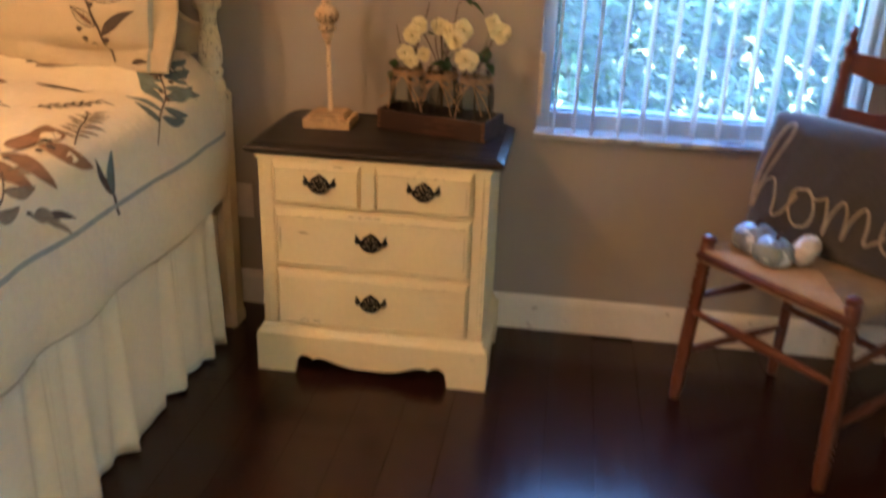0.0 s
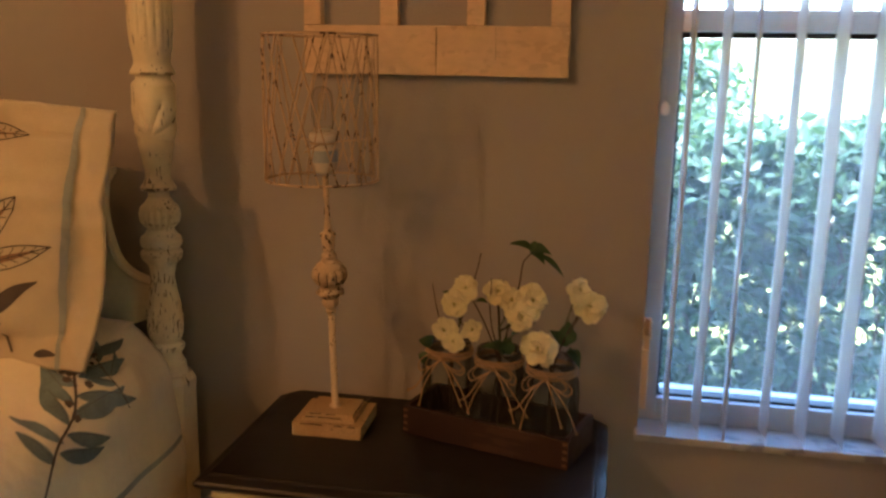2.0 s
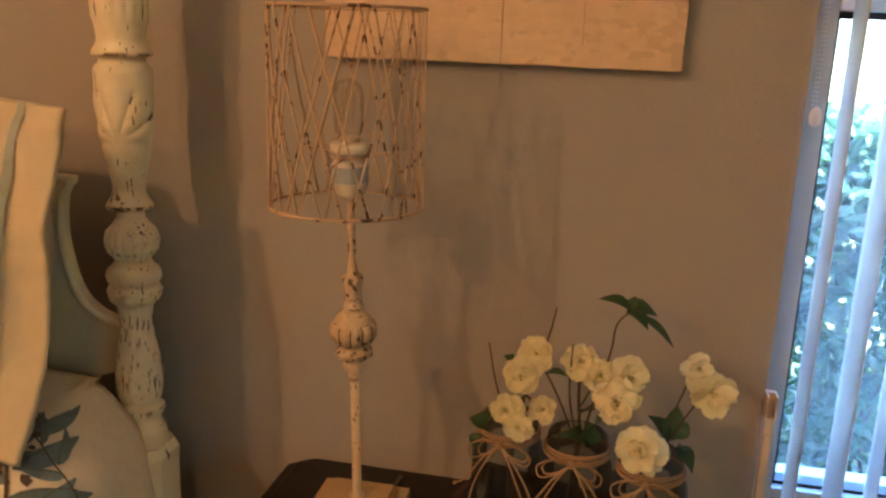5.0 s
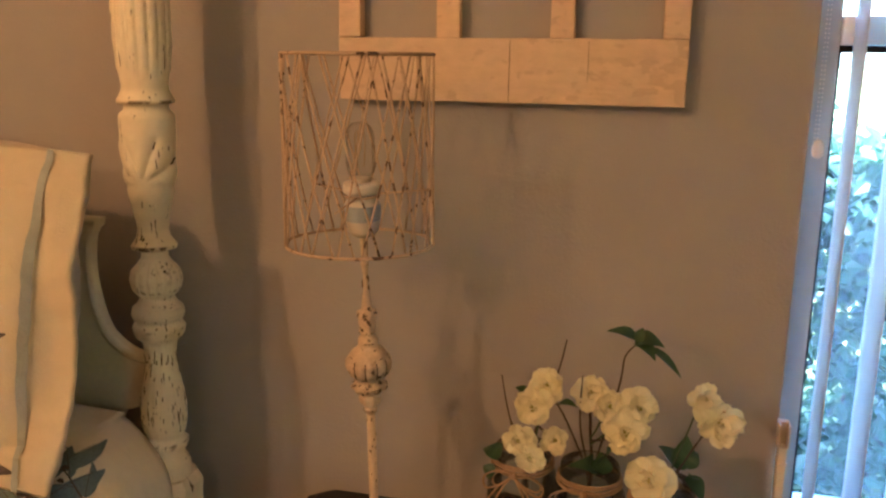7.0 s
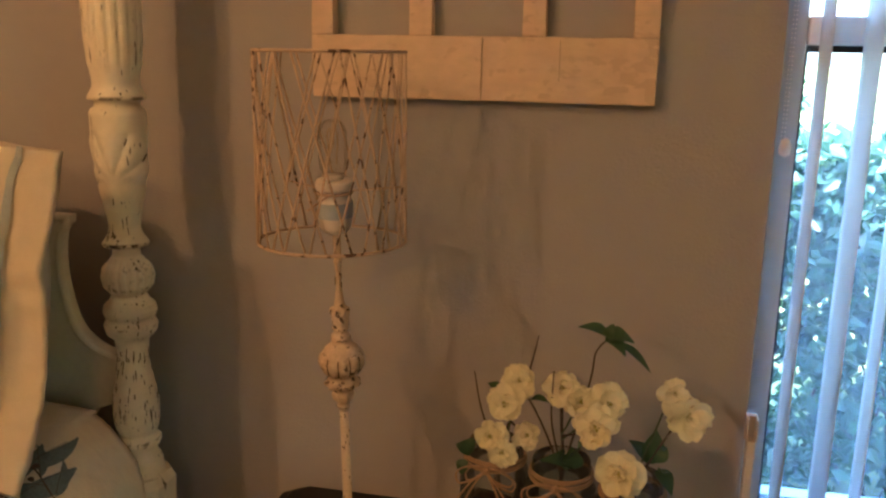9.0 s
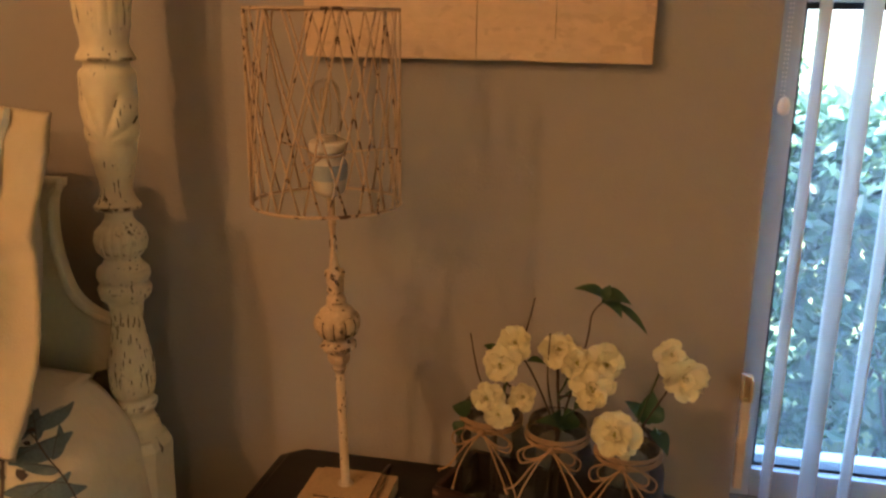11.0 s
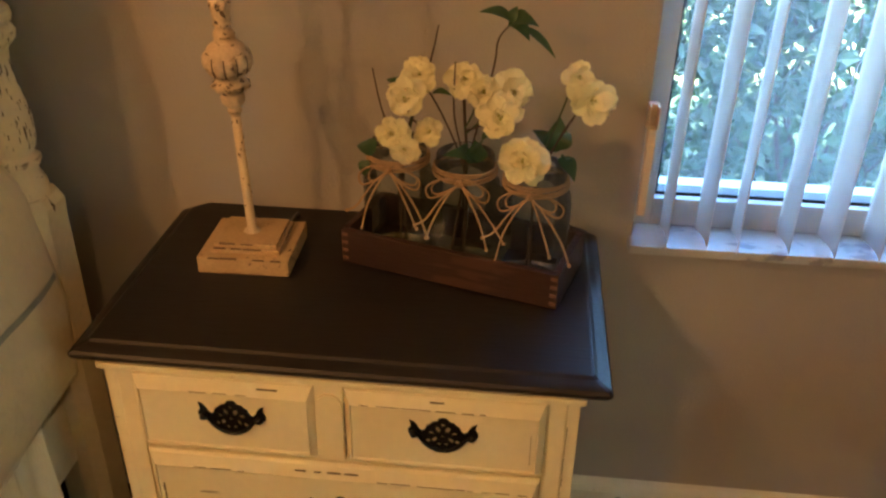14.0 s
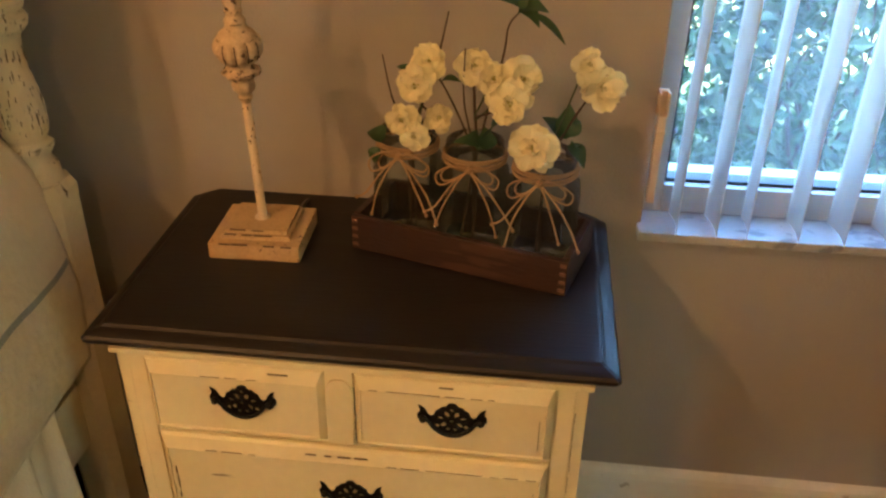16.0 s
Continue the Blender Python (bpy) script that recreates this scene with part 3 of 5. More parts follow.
# face frame: canted stiles, rails, and the top moulding
for sgn in (-1, 1):
    b = bmesh.new()
    for z in (0.14, 0.638):
        for x, y in ((0.266, -0.16), (0.266, -0.174), (0.292, -0.176), (0.306, -0.166), (0.306, -0.15), (0.27, -0.14)):
            b.verts.new((sgn * x, y, z))
    b.verts.ensure_lookup_table()
    vs = b.verts[:]
    for i in range(6):
        b.faces.new((vs[i], vs[(i + 1) % 6], vs[6 + (i + 1) % 6], vs[6 + i]))
    b.faces.new(vs[:6]), b.faces.new(vs[6:])
    bmesh.ops.recalc_face_normals(b, faces=b.faces[:])
    bmesh.ops.bevel(b, geom=[e for e in b.edges if abs(e.verts[0].co.z - e.verts[1].co.z) > 0.1], offset=0.003, segments=2, affect="EDGES")
    part("stile", b, M_cream, ns)
for z0, z1 in ((0.628, 0.638), (0.496, 0.507), (0.316, 0.331), (0.14, 0.152)):
    part("rail", box(-0.266, 0.266, -0.173, -0.15, z0, z1, 0.002), M_cream, ns)
part("divider_stile", box(-0.0278, 0.0088, -0.1815, -0.15, 0.506, 0.629, 0.002), M_cream, ns)
half = [(0.0172, 0.508), (0.0172, 0.597), (0.0155, 0.606), (0.011, 0.613), (0.005, 0.6165)]
b = plate([(-0.0095 + x, z) for x, z in half] + [(-0.0095 - x, z) for x, z in half[::-1]], 0.006)
part("divider", moved(b, Matrix.Translation((0, -0.1865, 0))), M_cream, ns)
b = box(-0.312, 0.312, -0.182, 0.18, 0.628, 0.6375, 0.003)
part("cornice", b, M_cream, ns)


def pull_mesh():
    half = [(0.0, 0.0265), (0.005, 0.0255), (0.008, 0.021), (0.013, 0.020), (0.0165, 0.016), (0.021, 0.013), (0.0235, 0.006), (0.027, 0.003), (0.031, 0.006), (0.0335, 0.012), (0.037, 0.0165), (0.043, 0.020), (0.0415, 0.0145),
            (0.041, 0.010), (0.0445, 0.005), (0.0445, -0.001), (0.040, -0.005), (0.034, -0.005), (0.029, -0.004), (0.0265, -0.009), (0.023, -0.0165), (0.016, -0.0225), (0.008, -0.0255)]
    out = half + [(0.0, -0.0265)] + [(-x, z) for x, z in half[:0:-1]]
    holes = []
    for x, z, rx, rz, tl in ((0, 0.0175, 0.0022, 0.0022, 0), (0.0062, 0.0105, 0.0026, 0.0042, 20), (-0.0062, 0.0105, 0.0026, 0.0042, -20), (0.0145, 0.0045, 0.0034, 0.0022, 0), (-0.0145, 0.0045, 0.0034, 0.0022, 0),
                             (0.0, 0.0005, 0.0020, 0.0022, 0), (0.0105, -0.0060, 0.0024, 0.0045, -25), (-0.0105, -0.0060, 0.0024, 0.0045, 25), (0.0185, -0.0100, 0.0024, 0.0034, -15), (-0.0185, -0.0100, 0.0024, 0.0034, 15),
                             (0.0045, -0.0140, 0.0022, 0.0028, 0), (-0.0045, -0.0140, 0.0022, 0.0028, 0)):
        ct, st_ = math.cos(radians(tl)), math.sin(radians(tl))
        loop = []
        for a in range(7):
            u, v = 1.28 * rx * math.cos(a * 2 * math.pi / 7), 1.28 * rz * math.sin(a * 2 * math.pi / 7)
            loop.append((x + u * ct + v * st_, z - u * st_ + v * ct))
        holes.append(loop)
    b = plate(out, 0.003, holes)
    for v in b.verts:
        v.co.y -= 0.003 + 0.005 * max(0, 1 - (v.co.x / 0.03) ** 2 - (v.co.z / 0.03) ** 2)
    bail = spline([(-0.037, -0.007, 0.002), (-0.030, -0.007, -0.002), (-0.022, -0.007, -0.0135), (-0.010, -0.007, -0.0218), (0, -0.007, -0.0236), (0.010, -0.007, -0.0218), (0.022, -0.007, -0.0135), (0.030, -0.007, -0.002), (0.037, -0.007, 0.002)], 4)
    tube(bail, 0.0026, 6, b)
    for s in (-1, 1):
        bmesh.ops.create_uvsphere(b, u_segments=8, v_segments=6, radius=0.0055, matrix=Matrix.Translation((s * 0.037, -0.006, 0.0)))
    for f in b.faces:
        f.smooth = len(f.verts) == 4
    me = bpy.data.meshes.new("pull")
    b.to_mesh(me)
    b.free()
    me.materials.append(M_iron)
    return me


PULL = pull_mesh()


def drawer(x0, x1, z0, z1, pulls):
    b = bmesh.new()
    d, e = 0.014, 0.008
    rings = [((x0, x1, z0, z1), -0.168), ((x0, x1, z0, z1), -0.178), ((x0 + 0.003, x1 - 0.003, z0 + 0.003, z1 - 0.003), -0.182),
             ((x0 + 0.009, x1 - 0.009, z0 + 0.008, z1 - 0.021), -0.1885), ((x0 + 0.0105, x1 - 0.0105, z0 + 0.0095, z1 - 0.0225), -0.186)]
    vs = [[b.verts.new((x, y, z)) for x, z in ((a, c), (bb, c), (bb, dd), (a, dd))] for (a, bb, c, dd), y in rings]
    for r0, r1 in zip(vs, vs[1:]):
        for i in range(4):
            b.faces.new((r0[i], r0[(i + 1) % 4], r1[(i + 1) % 4], r1[i]))
    b.faces.new(vs[-1]), b.faces.new(vs[0][::-1])
    bmesh.ops.recalc_face_normals(b, faces=b.faces[:])
    dr = part("drawer", b, M_cream, ns)
    for px, pz in pulls:
        share("pull", PULL, dr, pose(px, -0.185, pz), "black cast iron batwing pull")




def worn(parent, x, y, z, length, upright=False, wide=1.0):
    """A thin rubbed line where the dark wood shows."""
    r = random.Random(int(x * 7919 + z * 104729))
    b = bmesh.new()
    s = 0.0
    while s < length - 0.004:
        n = min(r.uniform(0.008, 0.035), length - s)
        t = r.uniform(0.00035, 0.0008) * wide
        o = r.uniform(-0.0004, 0.0004)
        if upright:
            join(b, box(x + o, x + o + t, y - 0.0003, y + 0.002, z + s, z + s + n))
        else:
            join(b, box(x + s, x + s + n, y - 0.0003, y + 0.002, z + o, z + o + t))
        s += n + r.uniform(0.001, 0.012)
    tagged(part("worn_line", b, M_flute, parent), "dark wood showing through rubbed paint", kind="stuff")


drawer(-0.267, -0.0285, 0.508, 0.627, [(-0.137, 0.570)])
drawer(0.0095, 0.265, 0.508, 0.627, [(0.137, 0.570)])
drawer(-0.264, 0.264, 0.332, 0.495, [(0.0, 0.416)])
drawer(-0.264, 0.264, 0.153, 0.315, [(0.0, 0.236)])
for x, z, n in ((-0.19, 0.6072, 0.075), (-0.10, 0.6195, 0.03), (0.03, 0.6072, 0.16), (0.12, 0.6205, 0.018), (-0.06, 0.4852, 0.085), (0.05, 0.4752, 0.20), (-0.20, 0.4752, 0.07), (-0.12, 0.2952, 0.11), (0.14, 0.2952, 0.08), (-0.2, 0.1672, 0.06)):
    worn(ns, x, -0.1885, z, n)
for x, z, n in ((-0.0275, 0.515, 0.085), (0.0085, 0.512, 0.09), (0.2475, 0.53, 0.05), (0.2475, 0.36, 0.10), (-0.2475, 0.38, 0.06), (0.291, 0.45, 0.14), (0.2985, 0.2, 0.2)):
    worn(ns, x, -0.1885 if abs(x) < 0.25 and abs(x) > 0.03 else -0.1795, z, n, True)

# plinth: moulded cap, scalloped front, plain sides
b = moulded_top(0.322, -0.192, 0.182, [(-0.003, 0.108), (-0.003, 0.118), (0.002, 0.126), (0.006, 0.130), (0.010, 0.140), (0.016, 0.143)])
part("plinth_moulding", b, M_cream, ns)


def scallop(hw, foot):
    half = [(foot, 0.0), (foot + 0.004, 0.03), (foot + 0.008, 0.045), (foot + 0.02, 0.056), (foot + 0.035, 0.058), (foot + 0.047, 0.052), (foot + 0.052, 0.046),
            (foot + 0.066, 0.053), (foot + 0.085, 0.052), (foot + 0.11, 0.044), (foot + 0.14, 0.034), (foot + 0.17, 0.029)]
    L = [(-hw + f, z) for f, z in half]
    R = [(hw - f, z) for f, z in half[::-1]]
    return [(-hw, 0.109), (-hw, 0.0)] + L + R + [(hw, 0.0), (hw, 0.109)]


part("apron", moved(plate(scallop(0.325, 0.108), 0.02), Matrix.Translation((0, -0.195, 0))), M_cream, ns)
for sgn in (-1, 1):
    out = [(-0.187, 0.109), (-0.187, 0.0), (-0.09, 0.0), (-0.082, 0.045), (-0.06, 0.055), (0.06, 0.055), (0.082, 0.045), (0.09, 0.0), (0.18, 0.0), (0.18, 0.109)]
    b = plate([(y + 0.012, z) for y, z in out], 0.018)
    moved(b, Matrix.Translation((0.307 if sgn > 0 else -0.325, 0, 0)) @ Matrix(((0, 1, 0, 0), (1, 0, 0, 0), (0, 0, 1, 0), (0, 0, 0, 1))))
    bmesh.ops.recalc_face_normals(b, faces=b.faces[:])
    part("side_apron", b, M_cream, ns)

TOPZ = 0.668

# ---- table lamp ----
lamp = thing("table_lamp", pose(-0.613, 2.362, TOPZ, 0, 0, 1.5), "tall chipped cream table lamp with an open wire shade", "table lamp")
b = box(-0.067, 0.067, -0.062, 0.062, 0.0, 0.026, 0.003)
part("base", b, M_lampbase, lamp)
b = box(-0.051, 0.051, -0.047, 0.047, 0.026, 0.034, 0.002)
join(b, box(-0.046, 0.046, -0.042, 0.042, 0.033, 0.040, 0.002))
part("base_step", b, M_lampbase, lamp)
for x, y, z, n in ((-0.05, -0.0625, 0.0245, 0.045), (0.015, -0.0625, 0.0245, 0.05), (-0.045, -0.0475, 0.0325, 0.07), (-0.038, -0.0425, 0.0385, 0.05), (-0.03, -0.0625, 0.0005, 0.06)):
    worn(lamp, x, y, z, n, False, 2.4)
for hx, hy, z in ((0.0667, 0.058, 0.0243), (0.0507, 0.043, 0.0325), (0.0457, 0.038, 0.0385)):
    r = random.Random(int(z * 1e5))
    b = bmesh.new()
    for k in range(7):
        y0 = r.uniform(-hy, hy * 0.8)
        join(b, box(hx, hx + 0.0006, y0, y0 + r.uniform(0.004, 0.016), z, z + r.uniform(0.0006, 0.0014)))
    tagged(part("worn_line", b, M_flute, lamp), "dark wood showing through rubbed paint", kind="stuff")
LEAN = Matrix.Translation((0, 0, 0.036)) @ pose(0, 0, 0, 5.0, -0.3, 0) @ Matrix.Translation((0, 0, -0.036))


def lamp_part(name, b, material, parent=None, label="", smooth=True):
    ob = part(name, moved(b, LEAN), material, parent or lamp, label, smooth)
    return ob


lamp_part("pole", lathe([(0.036, 0.013), (0.041, 0.012), (0.044, 0.0068), (0.235, 0.0062)], 16), M_pole)
orn = [(0.228, 0.006), (0.232, 0.0085), (0.236, 0.010), (0.240, 0.008), (0.243, 0.010), (0.248, 0.0145), (0.255, 0.0158), (0.262, 0.0145), (0.2655, 0.017), (0.270, 0.0235), (0.274, 0.0250), (0.277, 0.0215), (0.281, 0.0175), (0.285, 0.0172),
       (0.289, 0.0225), (0.296, 0.0285), (0.304, 0.0318), (0.312, 0.0318), (0.318, 0.0295), (0.321, 0.0272), (0.3222, 0.0262), (0.327, 0.0235), (0.331, 0.0180), (0.335, 0.0142), (0.338, 0.0134), (0.341, 0.0142), (0.346, 0.0132), (0.350, 0.0105), (0.353, 0.0092), (0.3555, 0.0118), (0.358, 0.0118),
       (0.360, 0.0104), (0.367, 0.0118), (0.378, 0.0125), (0.381, 0.0135), (0.386, 0.0128), (0.389, 0.0080), (0.396, 0.0066), (0.408, 0.0052), (0.420, 0.0034), (0.438, 0.0034), (0.450, 0.0046), (0.455, 0.0062), (0.459, 0.0048), (0.470, 0.0050), (0.500, 0.0055)]


def carved(z, a):
    if 0.288 < z < 0.3205:
        return 1 + 0.13 * (abs(math.cos(5.5 * a)) ** 0.6 - 0.65)
    if 0.2655 < z < 0.277:
        return 1 + 0.09 * math.cos(9 * a)
    if 0.243 < z < 0.262:
        return 1 + 0.05 * math.cos(7 * a)
    if 0.362 < z < 0.380:
        return 1 + 0.05 * math.cos(6 * a)
    if 0.3805 < z < 0.388:
        return 1 + 0.12 * math.cos(8 * a)
    return 1.0


lamp_part("turned_ornament", lathe(fine_profile(orn, 0.002), 66, carved), M_lampwood)
cuts = bmesh.new()
rc = random.Random(21)
for k in range(11):
    a = math.pi * (k + 0.5) / 5.5
    if rc.random() < 0.8:
        tube([(rr * math.cos(a), rr * math.sin(a), z) for rr, z in ((0.0268, 0.2925), (0.0298, 0.303), (0.0297, 0.311), (0.0280, 0.3175))], 0.0011, 4, cuts)
# paint flaked along the proud rims
for z, rr, n in ((0.3212, 0.0266, 7), (0.2745, 0.0250, 6), (0.2362, 0.0098, 3), (0.3568, 0.0118, 3), (0.3838, 0.0135, 6), (0.3415, 0.0142, 3)):
    for k in range(n):
        a0, w = rc.uniform(0, 6.28), rc.uniform(0.12, 0.5)
        tube([(rr * math.cos(a0 + w * t / 4), rr * math.sin(a0 + w * t / 4), z + rc.uniform(-0.0006, 0.0006)) for t in range(5)], 0.0008, 4, cuts)
for k in range(26):
    a0, z0 = rc.uniform(0, 6.28), rc.uniform(0.05, 0.225)
    tube([(0.0062 * math.cos(a0), 0.0062 * math.sin(a0), z0), (0.0062 * math.cos(a0), 0.0062 * math.sin(a0), z0 + rc.uniform(0.002, 0.006))], 0.0010, 4, cuts)
for k in range(9):
    a0, z0 = rc.uniform(0, 6.28), rc.uniform(0.40, 0.495)
    tube([(0.0040 * math.cos(a0), 0.0040 * math.sin(a0), z0), (0.0040 * math.cos(a0), 0.0040 * math.sin(a0), z0 + rc.uniform(0.003, 0.012))], 0.0012, 4, cuts)
tagged(lamp_part("worn_paint", cuts, M_flute, None, "dark wood showing in the flutes"), "dark wood showing in the flutes", kind="stuff")
soc_p = lamp_part("socket", lathe(fine_profile([(0.494, 0.0075), (0.497, 0.0150), (0.503, 0.0205), (0.515, 0.0225), (0.518, 0.0235), (0.541, 0.0235), (0.543, 0.0210), (0.555, 0.0205), (0.556, 0.0240), (0.559, 0.0250), (0.566, 0.0250), (0.569, 0.0235), (0.570, 0.0150)], 0.003), 32), M_porcelain)
b = lathe([(0.519, 0.0241), (0.540, 0.0241)], 32)
bmesh.ops.delete(b, geom=[f for f in b.faces if len(f.verts) > 4], context="FACES")
lamp_part("socket_label", b, M_label, soc_p, "silver grey label on the socket")
blb = lathe(fine_profile([(0.569, 0.0135), (0.577, 0.0140), (0.584, 0.0180), (0.594, 0.0195), (0.632, 0.0195), (0.641, 0.0170), (0.647, 0.0110), (0.650, 0.0)], 0.003), 32)
bo = lamp_part("bulb", blb, M_bulb, None, "clear glass bulb, unlit")
lamp_part("bulb_cap", lathe([(0.569, 0.0128), (0.575, 0.0128), (0.577, 0.003)], 16), M_porcelain, bo)
b = tube(spline([(-0.004, 0, 0.59), (-0.007, 0, 0.625), (-0.003, 0, 0.637), (0, 0, 0.61), (0.003, 0, 0.637), (0.007, 0, 0.625), (0.004, 0, 0.59)], 4), 0.0006, 4)
lamp_part("filament", b, M_brass, bo)
SR0, SR1, SZ0, SZ1 = 0.0990, 0.0985, 0.4865, 0.735
LEVEL = Matrix.Translation((-0.004, 0, 0.552)) @ pose(0, 0, 0, -5.0, 0, 0) @ Matrix.Translation((0, 0, -0.552))
rings_made = []
for r, z in ((SR0, SZ0), (SR1, SZ1)):
    ring = [(r * math.cos(2 * math.pi * k / 64), r * math.sin(2 * math.pi * k / 64), z) for k in range(65)]
    rings_made.append(tube(ring, 0.0022, 6))
b = lathe([(0.5505, 0.0245), (0.5535, 0.0245)], 20)
for k in range(3):
    a = 2 * math.pi * k / 3 + 0.5
    tube([(0.024 * math.cos(a), 0.024 * math.sin(a), 0.552), (SR0 * 0.6 * math.cos(a), SR0 * 0.6 * math.sin(a), 0.552), (SR0 * 1.01 * math.cos(a), SR0 * 1.01 * math.sin(a), 0.552)], 0.0013, 5, b)
shade = lamp_part("shade", b, M_wire, None, "drum shade of crossed rusty wire")
for rb in rings_made:
    lamp_part("ring", moved(rb, LEVEL), M_wire, shade)
rw = random.Random(3)
for dirn in (-1, 1):
    base = None
    for k in range(20):
        a0 = 2 * math.pi * k / 20 + rw.uniform(-0.07, 0.07) + dirn * 0.05
        span = dirn * (0.62 + rw.uniform(-0.14, 0.14))
        pts = []
        for j in range(7):
            t = j / 6
            r = SR0 + (SR1 - SR0) * t
            pts.append((r * math.cos(a0 + span * t), r * math.sin(a0 + span * t), SZ0 + (SZ1 - SZ0) * t))
        lamp_part("wire", moved(tube(pts, 0.00145, 5), LEVEL), M_wire, shade)

cordm = mat("grey lamp cord", (0.10, 0.09, 0.08), 0.6, bump=0)
part("cord", moved(tube(spline([(0.015, 0.060, 0.006), (0.03, 0.085, 0.004), (0.035, 0.122, 0.004), (0.035, 0.136, -0.02), (0.03, 0.142, -0.2)], 6), 0.003, 6), Matrix()), cordm, lamp)

# ---- wooden tray ----
TRAY = pose(-0.300, 2.375, TOPZ, 0, 0, -16.3)
tray = thing("wooden_tray", TRAY, "worn reddish wooden drawer box with dovetailed corners", "tray")
L2, D2, HT, TW = 0.164, 0.070, 0.056, 0.010
for y0 in (-D2, D2 - TW):
    b = box(-L2, L2, y0, y0 + TW, 0.002, HT, 0.0015)
    for v in b.verts:
        if v.co.z > 0.03:
            v.co.z -= 0.004 * (1 - (v.co.x / L2) ** 2)
    part("long_side", b, M_redwood, tray)
for x0 in (-L2, L2 - TW):
    part("short_side", box(x0, x0 + TW, -D2 + TW, D2 - TW, 0.002, HT + 0.002, 0.0015), M_redwood, tray)
part("bottom", box(-L2 + 0.004, L2 - 0.004, -D2 + 0.004, D2 - 0.004, 0.0, 0.006), M_redwood, tray)
for sx_ in (-1, 1):
    for sy_ in (-1, 1):
        for k in range(4):
            z = 0.007 + k * 0.013
            b = box(-0.005, 0.005, -0.0008, 0.003, z, z + 0.0065, 0.001, 1)
            part("dovetail", moved(b, Matrix.Translation((sx_ * (L2 - 0.006), sy_ * D2 if sy_ < 0 else D2 - 0.002, 0))), M_endgrain, tray)

# ---- jars with twine ----
JR = 0.0455


def jar_mesh():
    outer = [(0.0, 0.030), (0.002, 0.040), (0.008, JR), (0.099, JR), (0.112, 0.0440), (0.122, 0.0375), (0.126, 0.0355), (0.130, 0.0375), (0.134, 0.0362), (0.138, 0.0375), (0.141, 0.0362), (0.146, 0.0362), (0.148, 0.035)]
    return lathe(fine_profile(outer, 0.006), 36, cap_top=False)


UP = Matrix.Translation((0, 0, 0.012))


def jar(x, turn, seed):
    r = random.Random(seed)
    j = thing("mason_jar", TRAY @ pose(x, 0.0, 0.0065, 0, 0, turn) @ Matrix.Diagonal((1.13, 1.13, 1.16, 1)), "clear glass mason jar with a jute twine bow", "jar", "jars in the tray")
    part("glass", jar_mesh(), M_jar, j, smooth=True)
    b = bmesh.new()
    for k in range(4):
        z = 0.113 + 0.0028 * k
        rr = 0.0395 + (0.001 if k % 2 else 0) - 0.0006 * k
        ring = [(rr * math.cos(2 * math.pi * i / 32), rr * math.sin(2 * math.pi * i / 32), z + 0.0015 * math.sin(2 * math.pi * i / 32 + k)) for i in range(33)]
        tube(ring, 0.0016, 5, b)
    part("twine_wrap", moved(b, UP), M_rope, j, "jute twine wound round the neck")
    f = -0.043
    b = bmesh.new()
    for s in (-1, 1):
        for q in range(2):
            w, dp = 0.031 + 0.007 * q + r.uniform(-0.004, 0.004), 0.016 + 0.006 * q
            tube(spline([(0, f, 0.117), (s * w * 0.5, f - 0.006 - 0.004 * q, 0.122), (s * w, f + 0.006, 0.112 - dp * 0.4), (s * w * 0.9, f + 0.003, 0.113 - dp), (s * w * 0.45, f - 0.006, 0.115 - dp * 0.6), (0, f - 0.003, 0.115)], 6), 0.0013, 5, b)
    bmesh.ops.create_uvsphere(b, u_segments=8, v_segments=6, radius=0.005, matrix=Matrix.Translation((0, f - 0.003, 0.116)))
    part("bow", moved(b, UP), M_rope, j, "jute twine bow")
    for s, q in ((-1, 0), (1, 0), (1, 1), (-1, 1)):
        x1, zl = s * (0.035 + 0.022 * q + r.uniform(-0.006, 0.006)), 0.036 + r.uniform(-0.008, 0.012) + 0.008 * q
        if s < 0 and q == 1:
            x1, zl = -0.052, 0.062
        b = tube(spline([(0, f - 0.003, 0.116), (x1 * 0.35, f - 0.010, 0.100), (x1 * 0.75, f - 0.013, 0.070), (x1, f - 0.009 - 0.006 * q, zl)], 6), 0.0013, 5)
        bmesh.ops.create_uvsphere(b, u_segments=6, v_segments=5, radius=0.0026, matrix=Matrix.Translation((x1, f - 0.009 - 0.006 * q, zl)))
        part("tail", moved(b, UP), M_rope, j)
    return j


jar(-0.1035, 10, 1), jar(0.000, 12, 2), jar(0.1035, 8, 3)


